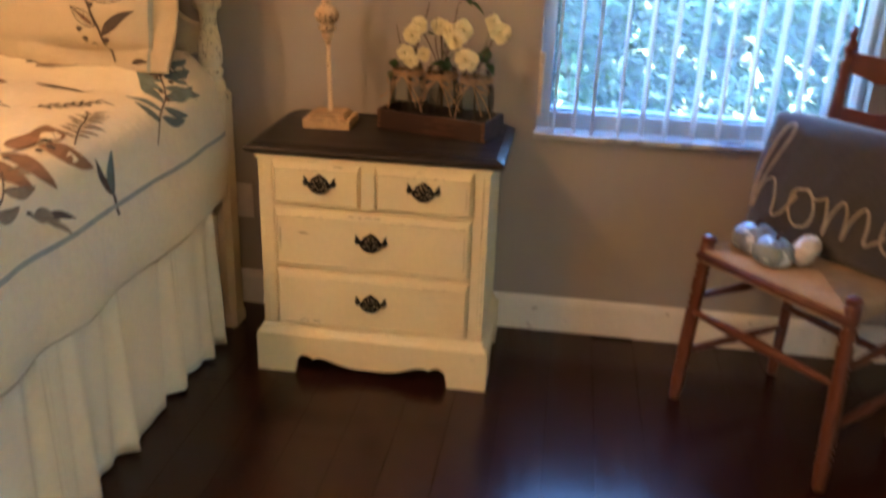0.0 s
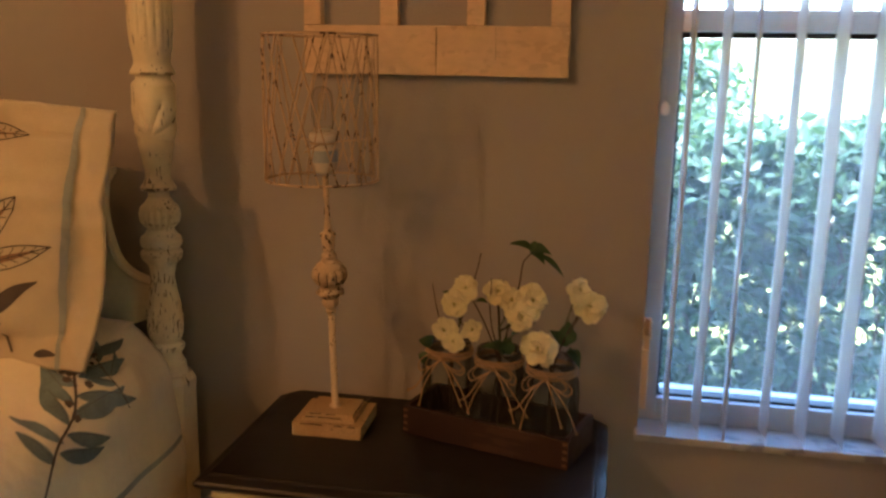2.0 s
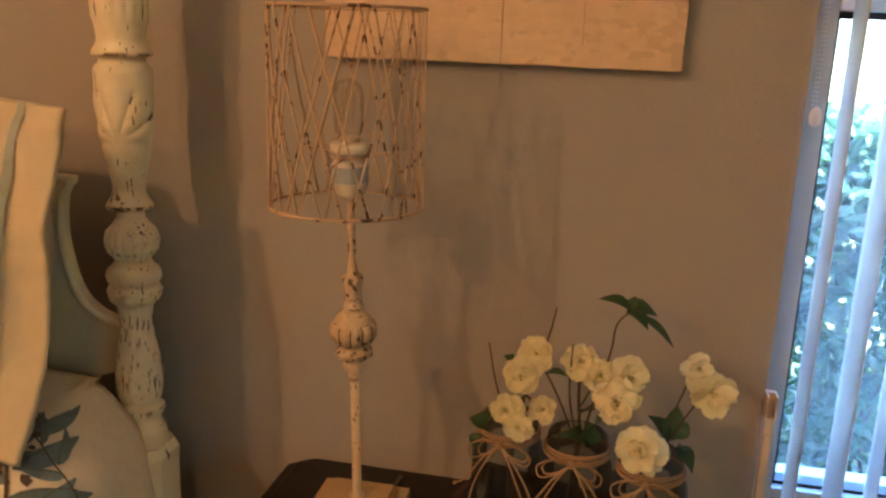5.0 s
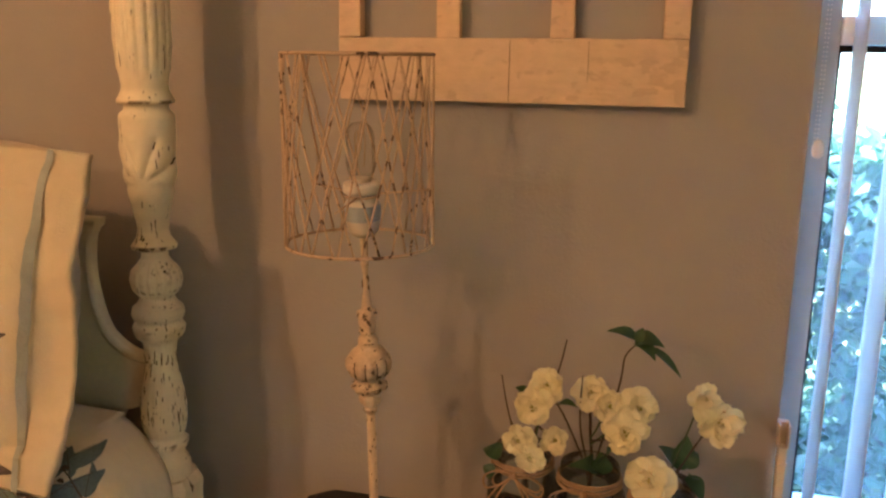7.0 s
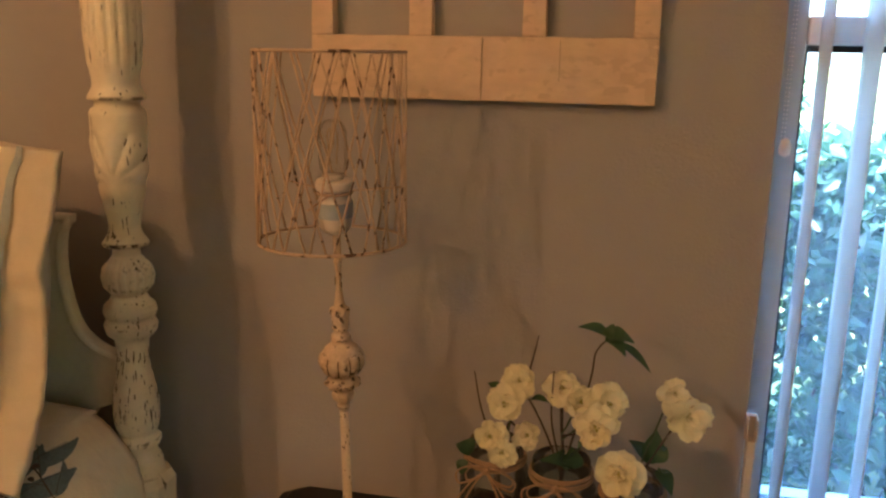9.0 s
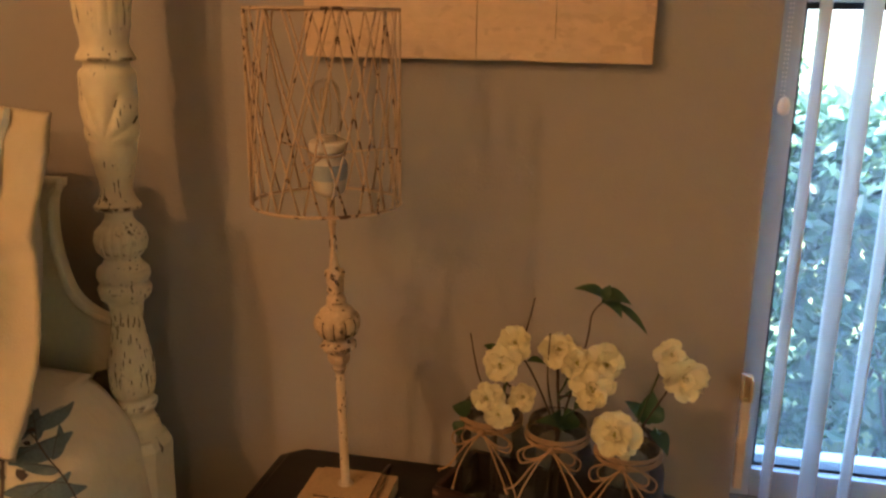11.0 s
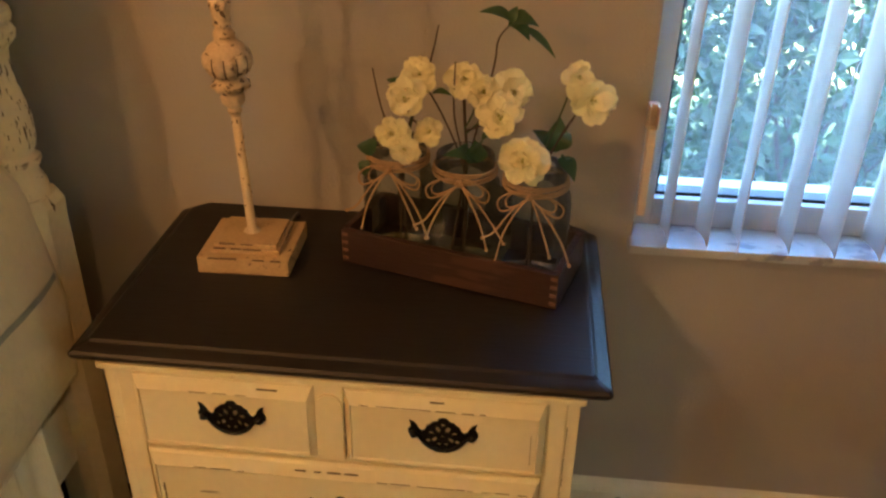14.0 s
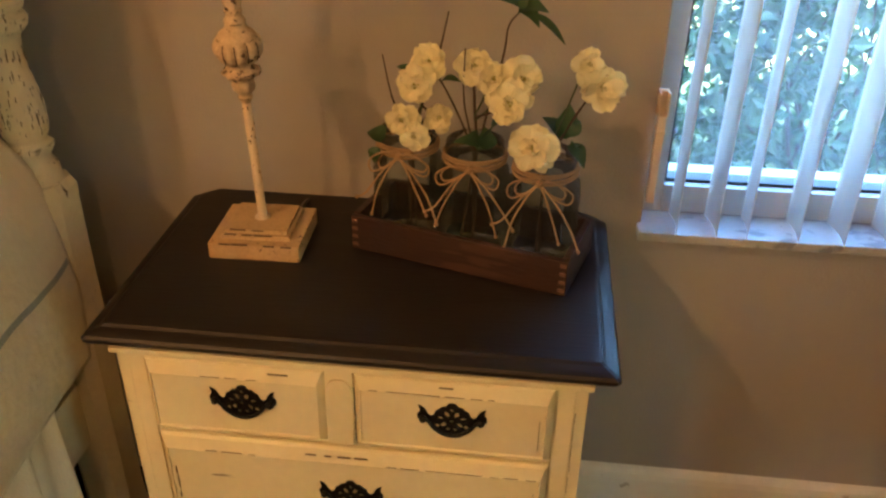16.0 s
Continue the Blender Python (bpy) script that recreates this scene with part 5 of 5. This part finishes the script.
class Print:
    """Gathers one colour's printed shapes of one cloth."""

    def __init__(self, fn):
        self.fn, self.sets = fn, {}

    def add(self, key, b):
        self.sets[key] = join(self.sets.get(key), b)

    def stem(self, pts, w=0.003, key="ink", lift=0.0022):
        self.add(key, strip(self.fn, line2(pts), w, lift))

    def leaf(self, base, tip, w, key="teal", bend=0.08):
        self.add(key, leaf_shape(self.fn, base, tip, w, 0.0017, bend))
        bx, by = base
        self.add("ink", strip(self.fn, [(bx + (tip[0] - bx) * t / 5, by + (tip[1] - by) * t / 5) for t in range(5)], 0.0009, 0.0024))

    def open_leaf(self, base, tip, w, ribs=5):
        """A leaf drawn as an outline with short veins from its middle line."""
        bx, by = base
        dx, dy = tip[0] - bx, tip[1] - by
        ln = math.hypot(dx, dy)
        nx, ny = -dy / ln, dx / ln
        half = lambda t: w * 0.5 * math.sin(math.pi * min(1, t) ** 0.8)
        for sd in (-1, 1):
            self.stem([(bx + dx * t / 8 + sd * nx * half(t / 8), by + dy * t / 8 + sd * ny * half(t / 8)) for t in range(9)], 0.0022)
            for k in range(1, ribs + 1):
                t, u = k / (ribs + 2), min(1, k / (ribs + 2) + 0.12)
                p = (bx + dx * t, by + dy * t)
                q = (bx + dx * u + sd * nx * half(u) * 0.8, by + dy * u + sd * ny * half(u) * 0.8)
                self.stem([p, ((p[0] + q[0]) / 2, (p[1] + q[1]) / 2), q], 0.0015)
        self.stem([base, (bx + dx * 0.5, by + dy * 0.5), tip], 0.0018)
        self.add("brown", leaf_shape(self.fn, (bx + dx * 0.1, by + dy * 0.1), (bx + dx * 0.8, by + dy * 0.8), w * 0.30, 0.0016))

    def finish(self, parent):
        for key, b in list(self.sets.items()):
            tagged(part("print", b, {"ink": M_ink, "teal": M_teal, "brown": M_brown, "taupe": M_taupe}[key], parent, {"ink": "dark printed stems", "teal": "teal printed leaves", "brown": "brown printed leaves", "taupe": "taupe printed leaves"}[key]), {"ink": "dark printed stems", "teal": "teal printed leaves", "brown": "brown printed leaves", "taupe": "taupe printed leaves"}[key], kind="stuff")
        self.sets = {}


def branch(pr, a, y, s, turn, seed, key="teal", leaves=8, berries=True, leaf_w=0.034):
    """A sprig about 0.24 m long times s, turned in the cloth."""
    r = random.Random(seed)
    ca, sa = math.cos(radians(turn)), math.sin(radians(turn))
    T = lambda u, v: (a + s * (u * ca - v * sa), y + s * (u * sa + v * ca))
    pr.stem([T(-0.13, -0.01), T(-0.05, 0.008), T(0.03, 0.0), T(0.12, 0.012)], 0.0042 * s)
    for k in range(leaves):
        u = -0.07 + 0.20 * k / max(1, leaves - 1)
        sd = -1 if k % 2 else 1
        L = r.uniform(0.075, 0.115)
        an = radians(r.uniform(30, 65)) * sd
        pr.leaf(T(u, 0.002), T(u + L * math.cos(an), L * math.sin(an)), leaf_w * s * r.uniform(0.8, 1.15), key, 0.1 * sd)
    if berries:
        for k in range(9):
            u, v = r.uniform(0.0, 0.12), r.uniform(-0.03, 0.03)
            pr.stem([T(u, v), T(u + 0.004, v + 0.006), T(u + 0.010, v + 0.006)], 0.010 * s)


def bird(pr, a, y, s, turn, key="brown"):
    ca, sa = math.cos(radians(turn)), math.sin(radians(turn))
    T = lambda u, v: (a + s * (u * ca - v * sa), y + s * (u * sa + v * ca))
    pr.leaf(T(-0.05, 0), T(0.06, 0.012), 0.042 * s, key)
    pr.leaf(T(0.0, 0.008), T(0.13, 0.03), 0.022 * s, "ink")
    pr.leaf(T(0.01, -0.004), T(0.12, -0.02), 0.018 * s, "taupe")
    pr.stem([T(-0.05, 0.0), T(-0.065, 0.006), T(-0.085, 0.004)], 0.010 * s)


def tuft(pr, a, y, s, turn, seed, key="taupe"):
    """Fine bracken-like sprig with many thin leaflets."""
    r = random.Random(seed)
    ca, sa = math.cos(radians(turn)), math.sin(radians(turn))
    T = lambda u, v: (a + s * (u * ca - v * sa), y + s * (u * sa + v * ca))
    pr.stem([T(-0.11, -0.02), T(-0.03, 0.0), T(0.04, 0.01), T(0.11, 0.03)], 0.0034 * s)
    for k in range(16):
        u = -0.08 + 0.18 * k / 15
        sd = -1 if k % 2 else 1
        L, an = r.uniform(0.03, 0.06), radians(r.uniform(40, 75)) * sd
        pr.leaf(T(u, 0.15 * u), T(u + L * math.cos(an), 0.15 * u + L * math.sin(an)), 0.011 * s, key)


pq = Print(quilt_at)
part("braid", strip(quilt_at, [(QR * math.pi / 2 + 0.078, 0.45 + 1.87 * k / 60) for k in range(61)], 0.011, 0.003), M_stripe, quilt, "blue grey braid near the hem")
part("braid", strip(quilt_at, [(A_HEM - 0.012, 0.45 + 1.87 * k / 60) for k in range(61)], 0.004, 0.002), M_skirt, quilt)
branch(pq, 0.06, 2.02, 1.15, 118, 1, leaves=12, leaf_w=0.024)
pq.finish(quilt)
branch(pq, 0.02, 2.16, 0.60, 165, 11, leaves=9, leaf_w=0.022)
pq.finish(quilt)
tuft(pq, 0.02, 1.70, 0.95, 100, 2)
pq.finish(quilt)
bird(pq, -0.28, 2.12, 1.0, 15)
pq.finish(quilt)
pq.leaf((0.19, 1.66), (0.10, 1.70), 0.030, "teal")
pq.leaf((0.19, 1.66), (0.10, 1.63), 0.022, "ink")
pq.stem([(0.19, 1.66), (0.215, 1.655), (0.235, 1.66)], 0.010)
pq.finish(quilt)
branch(pq, -0.02, 1.42, 1.25, 70, 5, "brown", 7, True, 0.05)
pq.finish(quilt)
branch(pq, 0.10, 1.30, 0.8, 120, 6, "taupe", 6, False, 0.03)
pq.finish(quilt)
bird(pq, 0.16, 1.41, 0.7, 60, "taupe")
pq.finish(quilt)
tuft(pq, -0.30, 1.72, 0.9, 30, 7)
pq.finish(quilt)
branch(pq, -0.55, 1.95, 1.1, 20, 8, "brown", 8, True, 0.045)
pq.finish(quilt)
branch(pq, -0.45, 1.4, 1.2, 75, 9)
pq.finish(quilt)
branch(pq, 0.03, 0.95, 1.2, 100, 10)
pq.finish(quilt)
tuft(pq, -0.14, 2.20, 0.55, 10, 13, "brown")
pq.finish(quilt)
pq.leaf((-0.27, 1.99), (-0.13, 1.97), 0.020, "ink")
pq.finish(quilt)
pq.open_leaf((-0.33, 2.09), (-0.21, 2.12), 0.030)
pq.finish(quilt)
tuft(pq, -0.10, 1.84, 0.75, 40, 14, "ink")
pq.finish(quilt)


def skirt_at(a, y, lift=0.0):
    """The gathered bed skirt: a from 0 at its seam to 1 at the floor."""
    ph = y * 34 + 2.2 * math.sin(y * 9) + 1.3 * math.sin(y * 23)
    k = 0.25 + 0.75 * a
    return Vector((-0.927 + 0.022 * k * math.sin(ph) + 0.010 * k * math.sin(ph * 2.3 + 1) - 0.004 * a, y + 0.010 * k * math.cos(ph), 0.47 - 0.462 * a + 0.004 * math.sin(ph) * a))


bsk = obj("bed_skirt", sheet(lambda a, y: skirt_at(a, y), 0.0, 1.0, 14, 0.44, 2.22, 420, -0.0015), M_skirt)
part("hem", strip(lambda a, y, l: skirt_at(a, y) + Vector((0.003 + l, 0, 0)), [(0.93, 0.46 + 1.74 * k / 300) for k in range(301)], 0.004, 0.0), M_skirt, bsk)
tagged(bsk, "gathered cream linen bed skirt reaching the floor", "bed skirt")


def cushion_at(w, h, t, fl):
    """A pillow standing in x and z, front towards -y, with a flat flange fl wide."""
    def fn(u, v, lift=0.0, side=-1):
        # u, v in metres from the middle
        cu, cv = min(1, abs(u) / (w / 2)), min(1, abs(v) / (h / 2))
        pu, pv = (1 - cu ** 3.2), (1 - cv ** 3.2)
        d = t * (pu * pv) ** 0.55
        d += (0.011 if fl else 0.006) * noise.noise(Vector((u * 7, v * 9, w * 5))) * (1 if cu < 1 and cv < 1 else 0.6) + 0.004 * noise.noise(Vector((u * 25, v * 21, 4)))
        if fl:
            d += 0.0035 * noise.noise(Vector((u * 6, v * 42, 7))) + 0.003 * math.sin(v * 60 + 5 * noise.noise(Vector((u * 5, v * 8, 2)))) * max(0, noise.noise(Vector((u * 9, v * 9, 11))))
        if cu >= 1 or cv >= 1:
            d += 0.012 * math.sin(u * 19 + v * 21) + 0.006 * noise.noise(Vector((u * 30, v * 30, 1)))
        return Vector((u * (1 - 0.05 * cv * cv * (1 if fl == 0 else 0.3)), side * (d + 0.002 + lift), v * (1 - 0.06 * cu * cu * (1 if fl == 0 else 0.2))))
    return fn


def cushion(name, m, w, h, t, fl, material, label, category="pillow", na=44, nv=36):
    fn = cushion_at(w, h, t, fl)
    W, Hh = w / 2 + fl, h / 2 + fl
    b = bmesh.new()
    g = {}
    for side in (-1, 1):
        for i in range(na + 1):
            for k in range(nv + 1):
                edge = i in (0, na) or k in (0, nv)
                if side == 1 and edge:
                    g[(side, i, k)] = g[(-1, i, k)]
                    continue
                u, v = -W + 2 * W * i / na, -Hh + 2 * Hh * k / nv
                # rounded corners
                cu, cv = abs(u) / W, abs(v) / Hh
                q = 1 - (0.012 if fl else 0.035) * (cu * cv) ** 6
                p = fn(u * q, v * q, 0, side)
                if side == 1 and (cu > w / 2 / W or cv > h / 2 / Hh):
                    p = fn(u * q, v * q, -0.0045, -1)
                if edge:
                    p = fn(u * q, v * q, -0.002, -1)
                g[(side, i, k)] = b.verts.new(p)
        for i in range(na):
            for k in range(nv):
                q4 = (g[(side, i, k)], g[(side, i + 1, k)], g[(side, i + 1, k + 1)], g[(side, i, k + 1)])
                f = b.faces.new(q4 if side < 0 else q4[::-1])
                f.smooth = True
    ob = obj(name, b, material)
    ob.matrix_basis = m
    tagged(ob, label, category)
    return ob, fn


sham, sfn = cushion("pillow_sham", pose(-1.285, 2.165, 1.060, -13, 1.5, 0), 0.56, 0.35, 0.055, 0.055, M_sham, "cream flanged pillow sham printed with brown sprigs", na=60, nv=72)
ps = Print(sfn)
for a0 in (-0.272, 0.272):
    part("band", strip(sfn, [(a0, -0.228 + 0.456 * k / 30) for k in range(31)], 0.010, 0.0025), M_stripe, sham, "blue grey sewn band")
# one tall sprig of drawn leaves and berries, and a fallen twig
ps.stem([(0.172, -0.207), (0.153, -0.139), (0.126, -0.078), (0.111, -0.032), (0.096, 0.028)], 0.006)
ps.finish(sham)
for base, tip, w in (((0.115, -0.025), (0.194, 0.063), 0.052), ((0.134, -0.060), (0.255, -0.017), 0.036), ((0.111, -0.048), (0.045, 0.002), 0.042), ((0.141, -0.124), (0.078, -0.080), 0.032), ((0.096, 0.028), (0.118, 0.100), 0.030)):
    ps.open_leaf(base, tip, w)
    ps.finish(sham)
ps.leaf((0.156, -0.146), (0.236, -0.078), 0.026, "ink")
for u, v in ((0.112, -0.158), (0.135, -0.172), (0.168, -0.158), (0.13, -0.075), (0.10, -0.135)):
    ps.stem([(u - 0.006, v), (u, v + 0.003), (u + 0.006, v)], 0.012)
ps.finish(sham)
ps.leaf((0.222, -0.207), (0.270, -0.203), 0.014, "ink")
ps.open_leaf((0.06, 0.175), (0.18, 0.172), 0.034)
ps.finish(sham)
branch(ps, 0.0, 0.10, 0.8, 170, 24, "ink", 5, True, 0.016)
ps.finish(sham)
branch(ps, -0.12, 0.0, 1.0, 80, 25, "brown", 9, True, 0.016)
ps.finish(sham)
tuft(ps, 0.02, 0.03, 0.8, 120, 27, "brown")
ps.finish(sham)
cushion("pillow", pose(-1.36, 2.275, 1.05, -9, 0, 0), 0.66, 0.46, 0.055, 0.0, M_pillow, "plain beige pillow behind the printed sham", na=30, nv=26)

# ---- ladder back chair ----
CH = pose(0.704, 2.116, 0, 0, 0, -50)
chair = thing("ladder_back_chair", CH, "reddish brown turned wooden ladder back chair with a rush seat", "chair")
FXh, BXh, FY, BY, SZ = 0.222, 0.19, -0.18, 0.18, 0.455


def turned(z0, z1, r0, knobs):
    rows = [(z0, r0 * 0.72), (z0 + 0.02, r0 * 0.85)]
    for z in knobs:
        rows += [(z - 0.028, r0), (z - 0.020, r0 * 0.72), (z - 0.010, r0 * 1.05), (z, r0 * 0.80), (z + 0.010, r0 * 1.05), (z + 0.020, r0 * 0.72), (z + 0.028, r0)]
    rows += [(z1 - 0.012, r0), (z1, r0 * 0.8)]
    return lathe(fine_profile(rows, 0.008), 20)


for s in (-1, 1):
    b = turned(0, SZ + 0.022, 0.019, (0.10, 0.31, 0.40))
    lathe(fine_profile([(0, 0.010), (0.004, 0.019), (0.012, 0.020), (0.020, 0.012), (0.023, 0.0)], 0.004), 16, bm=b, at=(0, 0, SZ + 0.02))
    part("leg", moved(b, Matrix.Translation((s * (FXh + 0.012), FY, 0)) @ pose(0, 0, 0, -1.5, s * -3.0, 0)), M_chairwood, chair, smooth=True)
    b = turned(0, 0.93, 0.017, (0.52, 0.62, 0.71, 0.86))
    lathe(fine_profile([(0, 0.012), (0.012, 0.009), (0.018, 0.016), (0.03, 0.018), (0.042, 0.013), (0.05, 0.007), (0.062, 0.011), (0.072, 0.009), (0.084, 0.002)], 0.004), 16, bm=b, at=(0, 0, 0.928))
    part("back_post", moved(b, Matrix.Translation((s * BXh, BY, 0)) @ pose(0, 0, 0, -3.5, 0, 0)), M_chairwood, chair, smooth=True)


def rod(p, q, r=0.010):
    pts = [Vector(p).lerp(Vector(q), t / 12) for t in range(13)]
    return tube(pts, [r * (0.65 + 0.5 * math.sin(math.pi * i / 12) + (0.22 if i == 6 else 0)) for i in range(13)], 10)


part("stretcher", rod((-FXh, FY, 0.277), (FXh, FY, 0.277), 0.012), M_chairwood, chair)
for z in (0.155, 0.315):
    for s in (-1, 1):
        part("stretcher", rod((s * FXh, FY, z), (s * BXh, BY, z)), M_chairwood, chair)
part("stretcher", rod((-BXh, BY, 0.22), (BXh, BY, 0.22)), M_chairwood, chair)
for z, lean in ((0.62, 0.026), (0.765, 0.034), (0.905, 0.043)):
    n = 14
    top = [(-0.178 + 0.356 * k / n, 0.030 + 0.014 * math.sin(math.pi * k / n) + 0.006 * math.cos(4 * math.pi * k / n)) for k in range(n + 1)]
    bot = [(-0.178 + 0.356 * k / n, -0.024 + 0.009 * math.cos(4 * math.pi * k / n)) for k in range(n + 1)]
    b = plate(top + bot[::-1], 0.010)
    for v in b.verts:
        v.co.y += 0.02 * (1 - (v.co.x / 0.18) ** 2)
    part("ladder_slat", moved(b, Matrix.Translation((0, BY + lean + 0.012, z))), M_chairwood, chair)
# rush seat: four woven fields with raised cords
b = bmesh.new()
c0 = (0, 0.0)
corners = [(-FXh + 0.004, FY - 0.006), (FXh - 0.004, FY - 0.006), (BXh, BY), (-BXh, BY)]
nst = 22
for q in range(4):
    p0, p1 = Vector((*corners[q], 0)), Vector((*corners[(q + 1) % 4], 0))
    for k in range(nst):
        t0, t1 = k / nst, (k + 1) / nst
        cen = Vector((0, 0, 0))
        o0, o1 = p0.lerp(cen, t0), p1.lerp(cen, t0)
        i0, i1 = p0.lerp(cen, t1), p1.lerp(cen, t1)
        z0, z1 = SZ + 0.004 - 0.010 * t0, SZ + 0.004 - 0.010 * t1
        vs = [b.verts.new((*o0.xy, z0 - 0.003)), b.verts.new((*o1.xy, z0 - 0.003)), b.verts.new((*((o1 + i1) / 2).xy, z0 + 0.002)), b.verts.new((*((o0 + i0) / 2).xy, z0 + 0.002)), b.verts.new((*i0.xy, z1 - 0.003)), b.verts.new((*i1.xy, z1 - 0.003))]
        b.faces.new((vs[0], vs[1], vs[2], vs[3])), b.faces.new((vs[3], vs[2], vs[5], vs[4]))
bmesh.ops.remove_doubles(b, verts=b.verts[:], dist=0.0004)
part("seat", b, M_rush, chair, "woven rush seat")
b = bmesh.new()
vs = [b.verts.new((x, y, SZ - 0.032)) for x, y in corners] + [b.verts.new((x * 1.0, y, SZ - 0.0)) for x, y in corners]
for i in range(4):
    b.faces.new((vs[i], vs[(i + 1) % 4], vs[4 + (i + 1) % 4], vs[4 + i]))
b.faces.new(vs[:4][::-1])
part("seat_edge", b, M_rush, chair)
part("seat_rail", tube([(-FXh, FY, SZ - 0.016), (0, FY - 0.002, SZ - 0.016), (FXh, FY, SZ - 0.016)], 0.013, 10), M_chairwood, chair)

# lettered cushion
cush, cfn = cushion("throw_cushion", CH @ pose(-0.042, 0.09, 0.624, -8, 0, 0), 0.50, 0.345, 0.062, 0.0, M_charcoal, "charcoal cushion lettered home in cream rope, leaning on the chair", "cushion", 30, 30)
script = [[(-0.165, -0.085), (-0.135, 0.0), (-0.105, 0.10), (-0.112, 0.128), (-0.13, 0.10), (-0.150, 0.0), (-0.158, -0.085), (-0.135, -0.02), (-0.108, 0.0), (-0.098, -0.04), (-0.098, -0.08), (-0.075, -0.065), (-0.05, -0.02)],
          [(-0.03, 0.0), (-0.055, -0.01), (-0.062, -0.05), (-0.045, -0.083), (-0.018, -0.075), (-0.008, -0.04), (-0.022, -0.005), (-0.03, 0.0), (-0.01, -0.015), (0.012, -0.005)],
          [(0.012, -0.005), (0.018, -0.04), (0.018, -0.082), (0.03, -0.03), (0.048, -0.002), (0.058, -0.03), (0.058, -0.08), (0.07, -0.03), (0.088, -0.002), (0.098, -0.03), (0.10, -0.075), (0.118, -0.065)],
          [(0.118, -0.065), (0.14, -0.04), (0.155, -0.015), (0.143, 0.0), (0.128, -0.02), (0.126, -0.06), (0.142, -0.083), (0.17, -0.06)]]
for name, st in zip("home", script):
    part("rope_letter", tube(spline([cfn(u * 1.36 - 0.002, v * 1.18 - 0.006, 0.003) for u, v in st], 6), 0.0036, 6), M_cord, cush, "cream rope letter " + name)


def pumpkin(m, r, h, lobes, material, label):
    t = thing("decorative_pumpkin", m, label, "pumpkin", "pumpkins on the chair")
    rows = [(0.0, 0.3), (0.02 * h, 0.6), (0.2 * h, 0.93), (0.45 * h, 1.0), (0.7 * h, 0.92), (0.9 * h, 0.62), (0.97 * h, 0.35), (0.93 * h, 0.12)]
    part("flesh", lathe(fine_profile([(z, k * r) for z, k in rows], 0.004), 48, lambda z, a: 1 - 0.12 * abs(math.cos(lobes * a / 2)) ** 8), material, t, smooth=True)
    part("stalk", tube(spline([(0, 0, 0.9 * h), (0.002, 0, 1.05 * h), (0.010, 0, 1.2 * h)], 4), 0.006, 8, None, 0.004), M_stem, t)


pumpkin(CH @ pose(-0.150, -0.065, SZ, 0, 0, 20), 0.058, 0.075, 9, M_bluepump, "mottled blue grey ceramic pumpkin on the rush seat")
pumpkin(CH @ pose(-0.064, -0.105, SZ + 0.002, 0, 6, 60), 0.052, 0.072, 9, M_bluepump, "mottled blue grey ceramic pumpkin on the rush seat")
pumpkin(CH @ pose(0.005, -0.03, SZ + 0.03, 0, 62, 200), 0.043, 0.06, 8, M_whitepump, "small cream pumpkin lying on its side")

# ---- floor planks ----
PW, PL = 0.127, 1.22
b = box(0.0, PW - 0.0006, 0.0, PL - 0.0008, -0.006, 0.0, 0.0004, 1)
me_plank = bpy.data.meshes.new("plank")
b.to_mesh(me_plank)
b.free()
me_plank.materials.append(M_plank)
rp = random.Random(2)
nx = int((X1 - X0) / PW) + 1
for i in range(nx):
    x = X0 + i * PW
    off = rp.uniform(0, PL)
    y = Y0 - off
    while y < YW:
        a, c = max(y, Y0), min(y + PL, YW)
        if c - a > 0.05:
            p = share("plank", me_plank, floor, Matrix.Translation((x, a, 0)) @ Matrix.Diagonal((1, (c - a) / PL, 1, 1)))
        y += PL
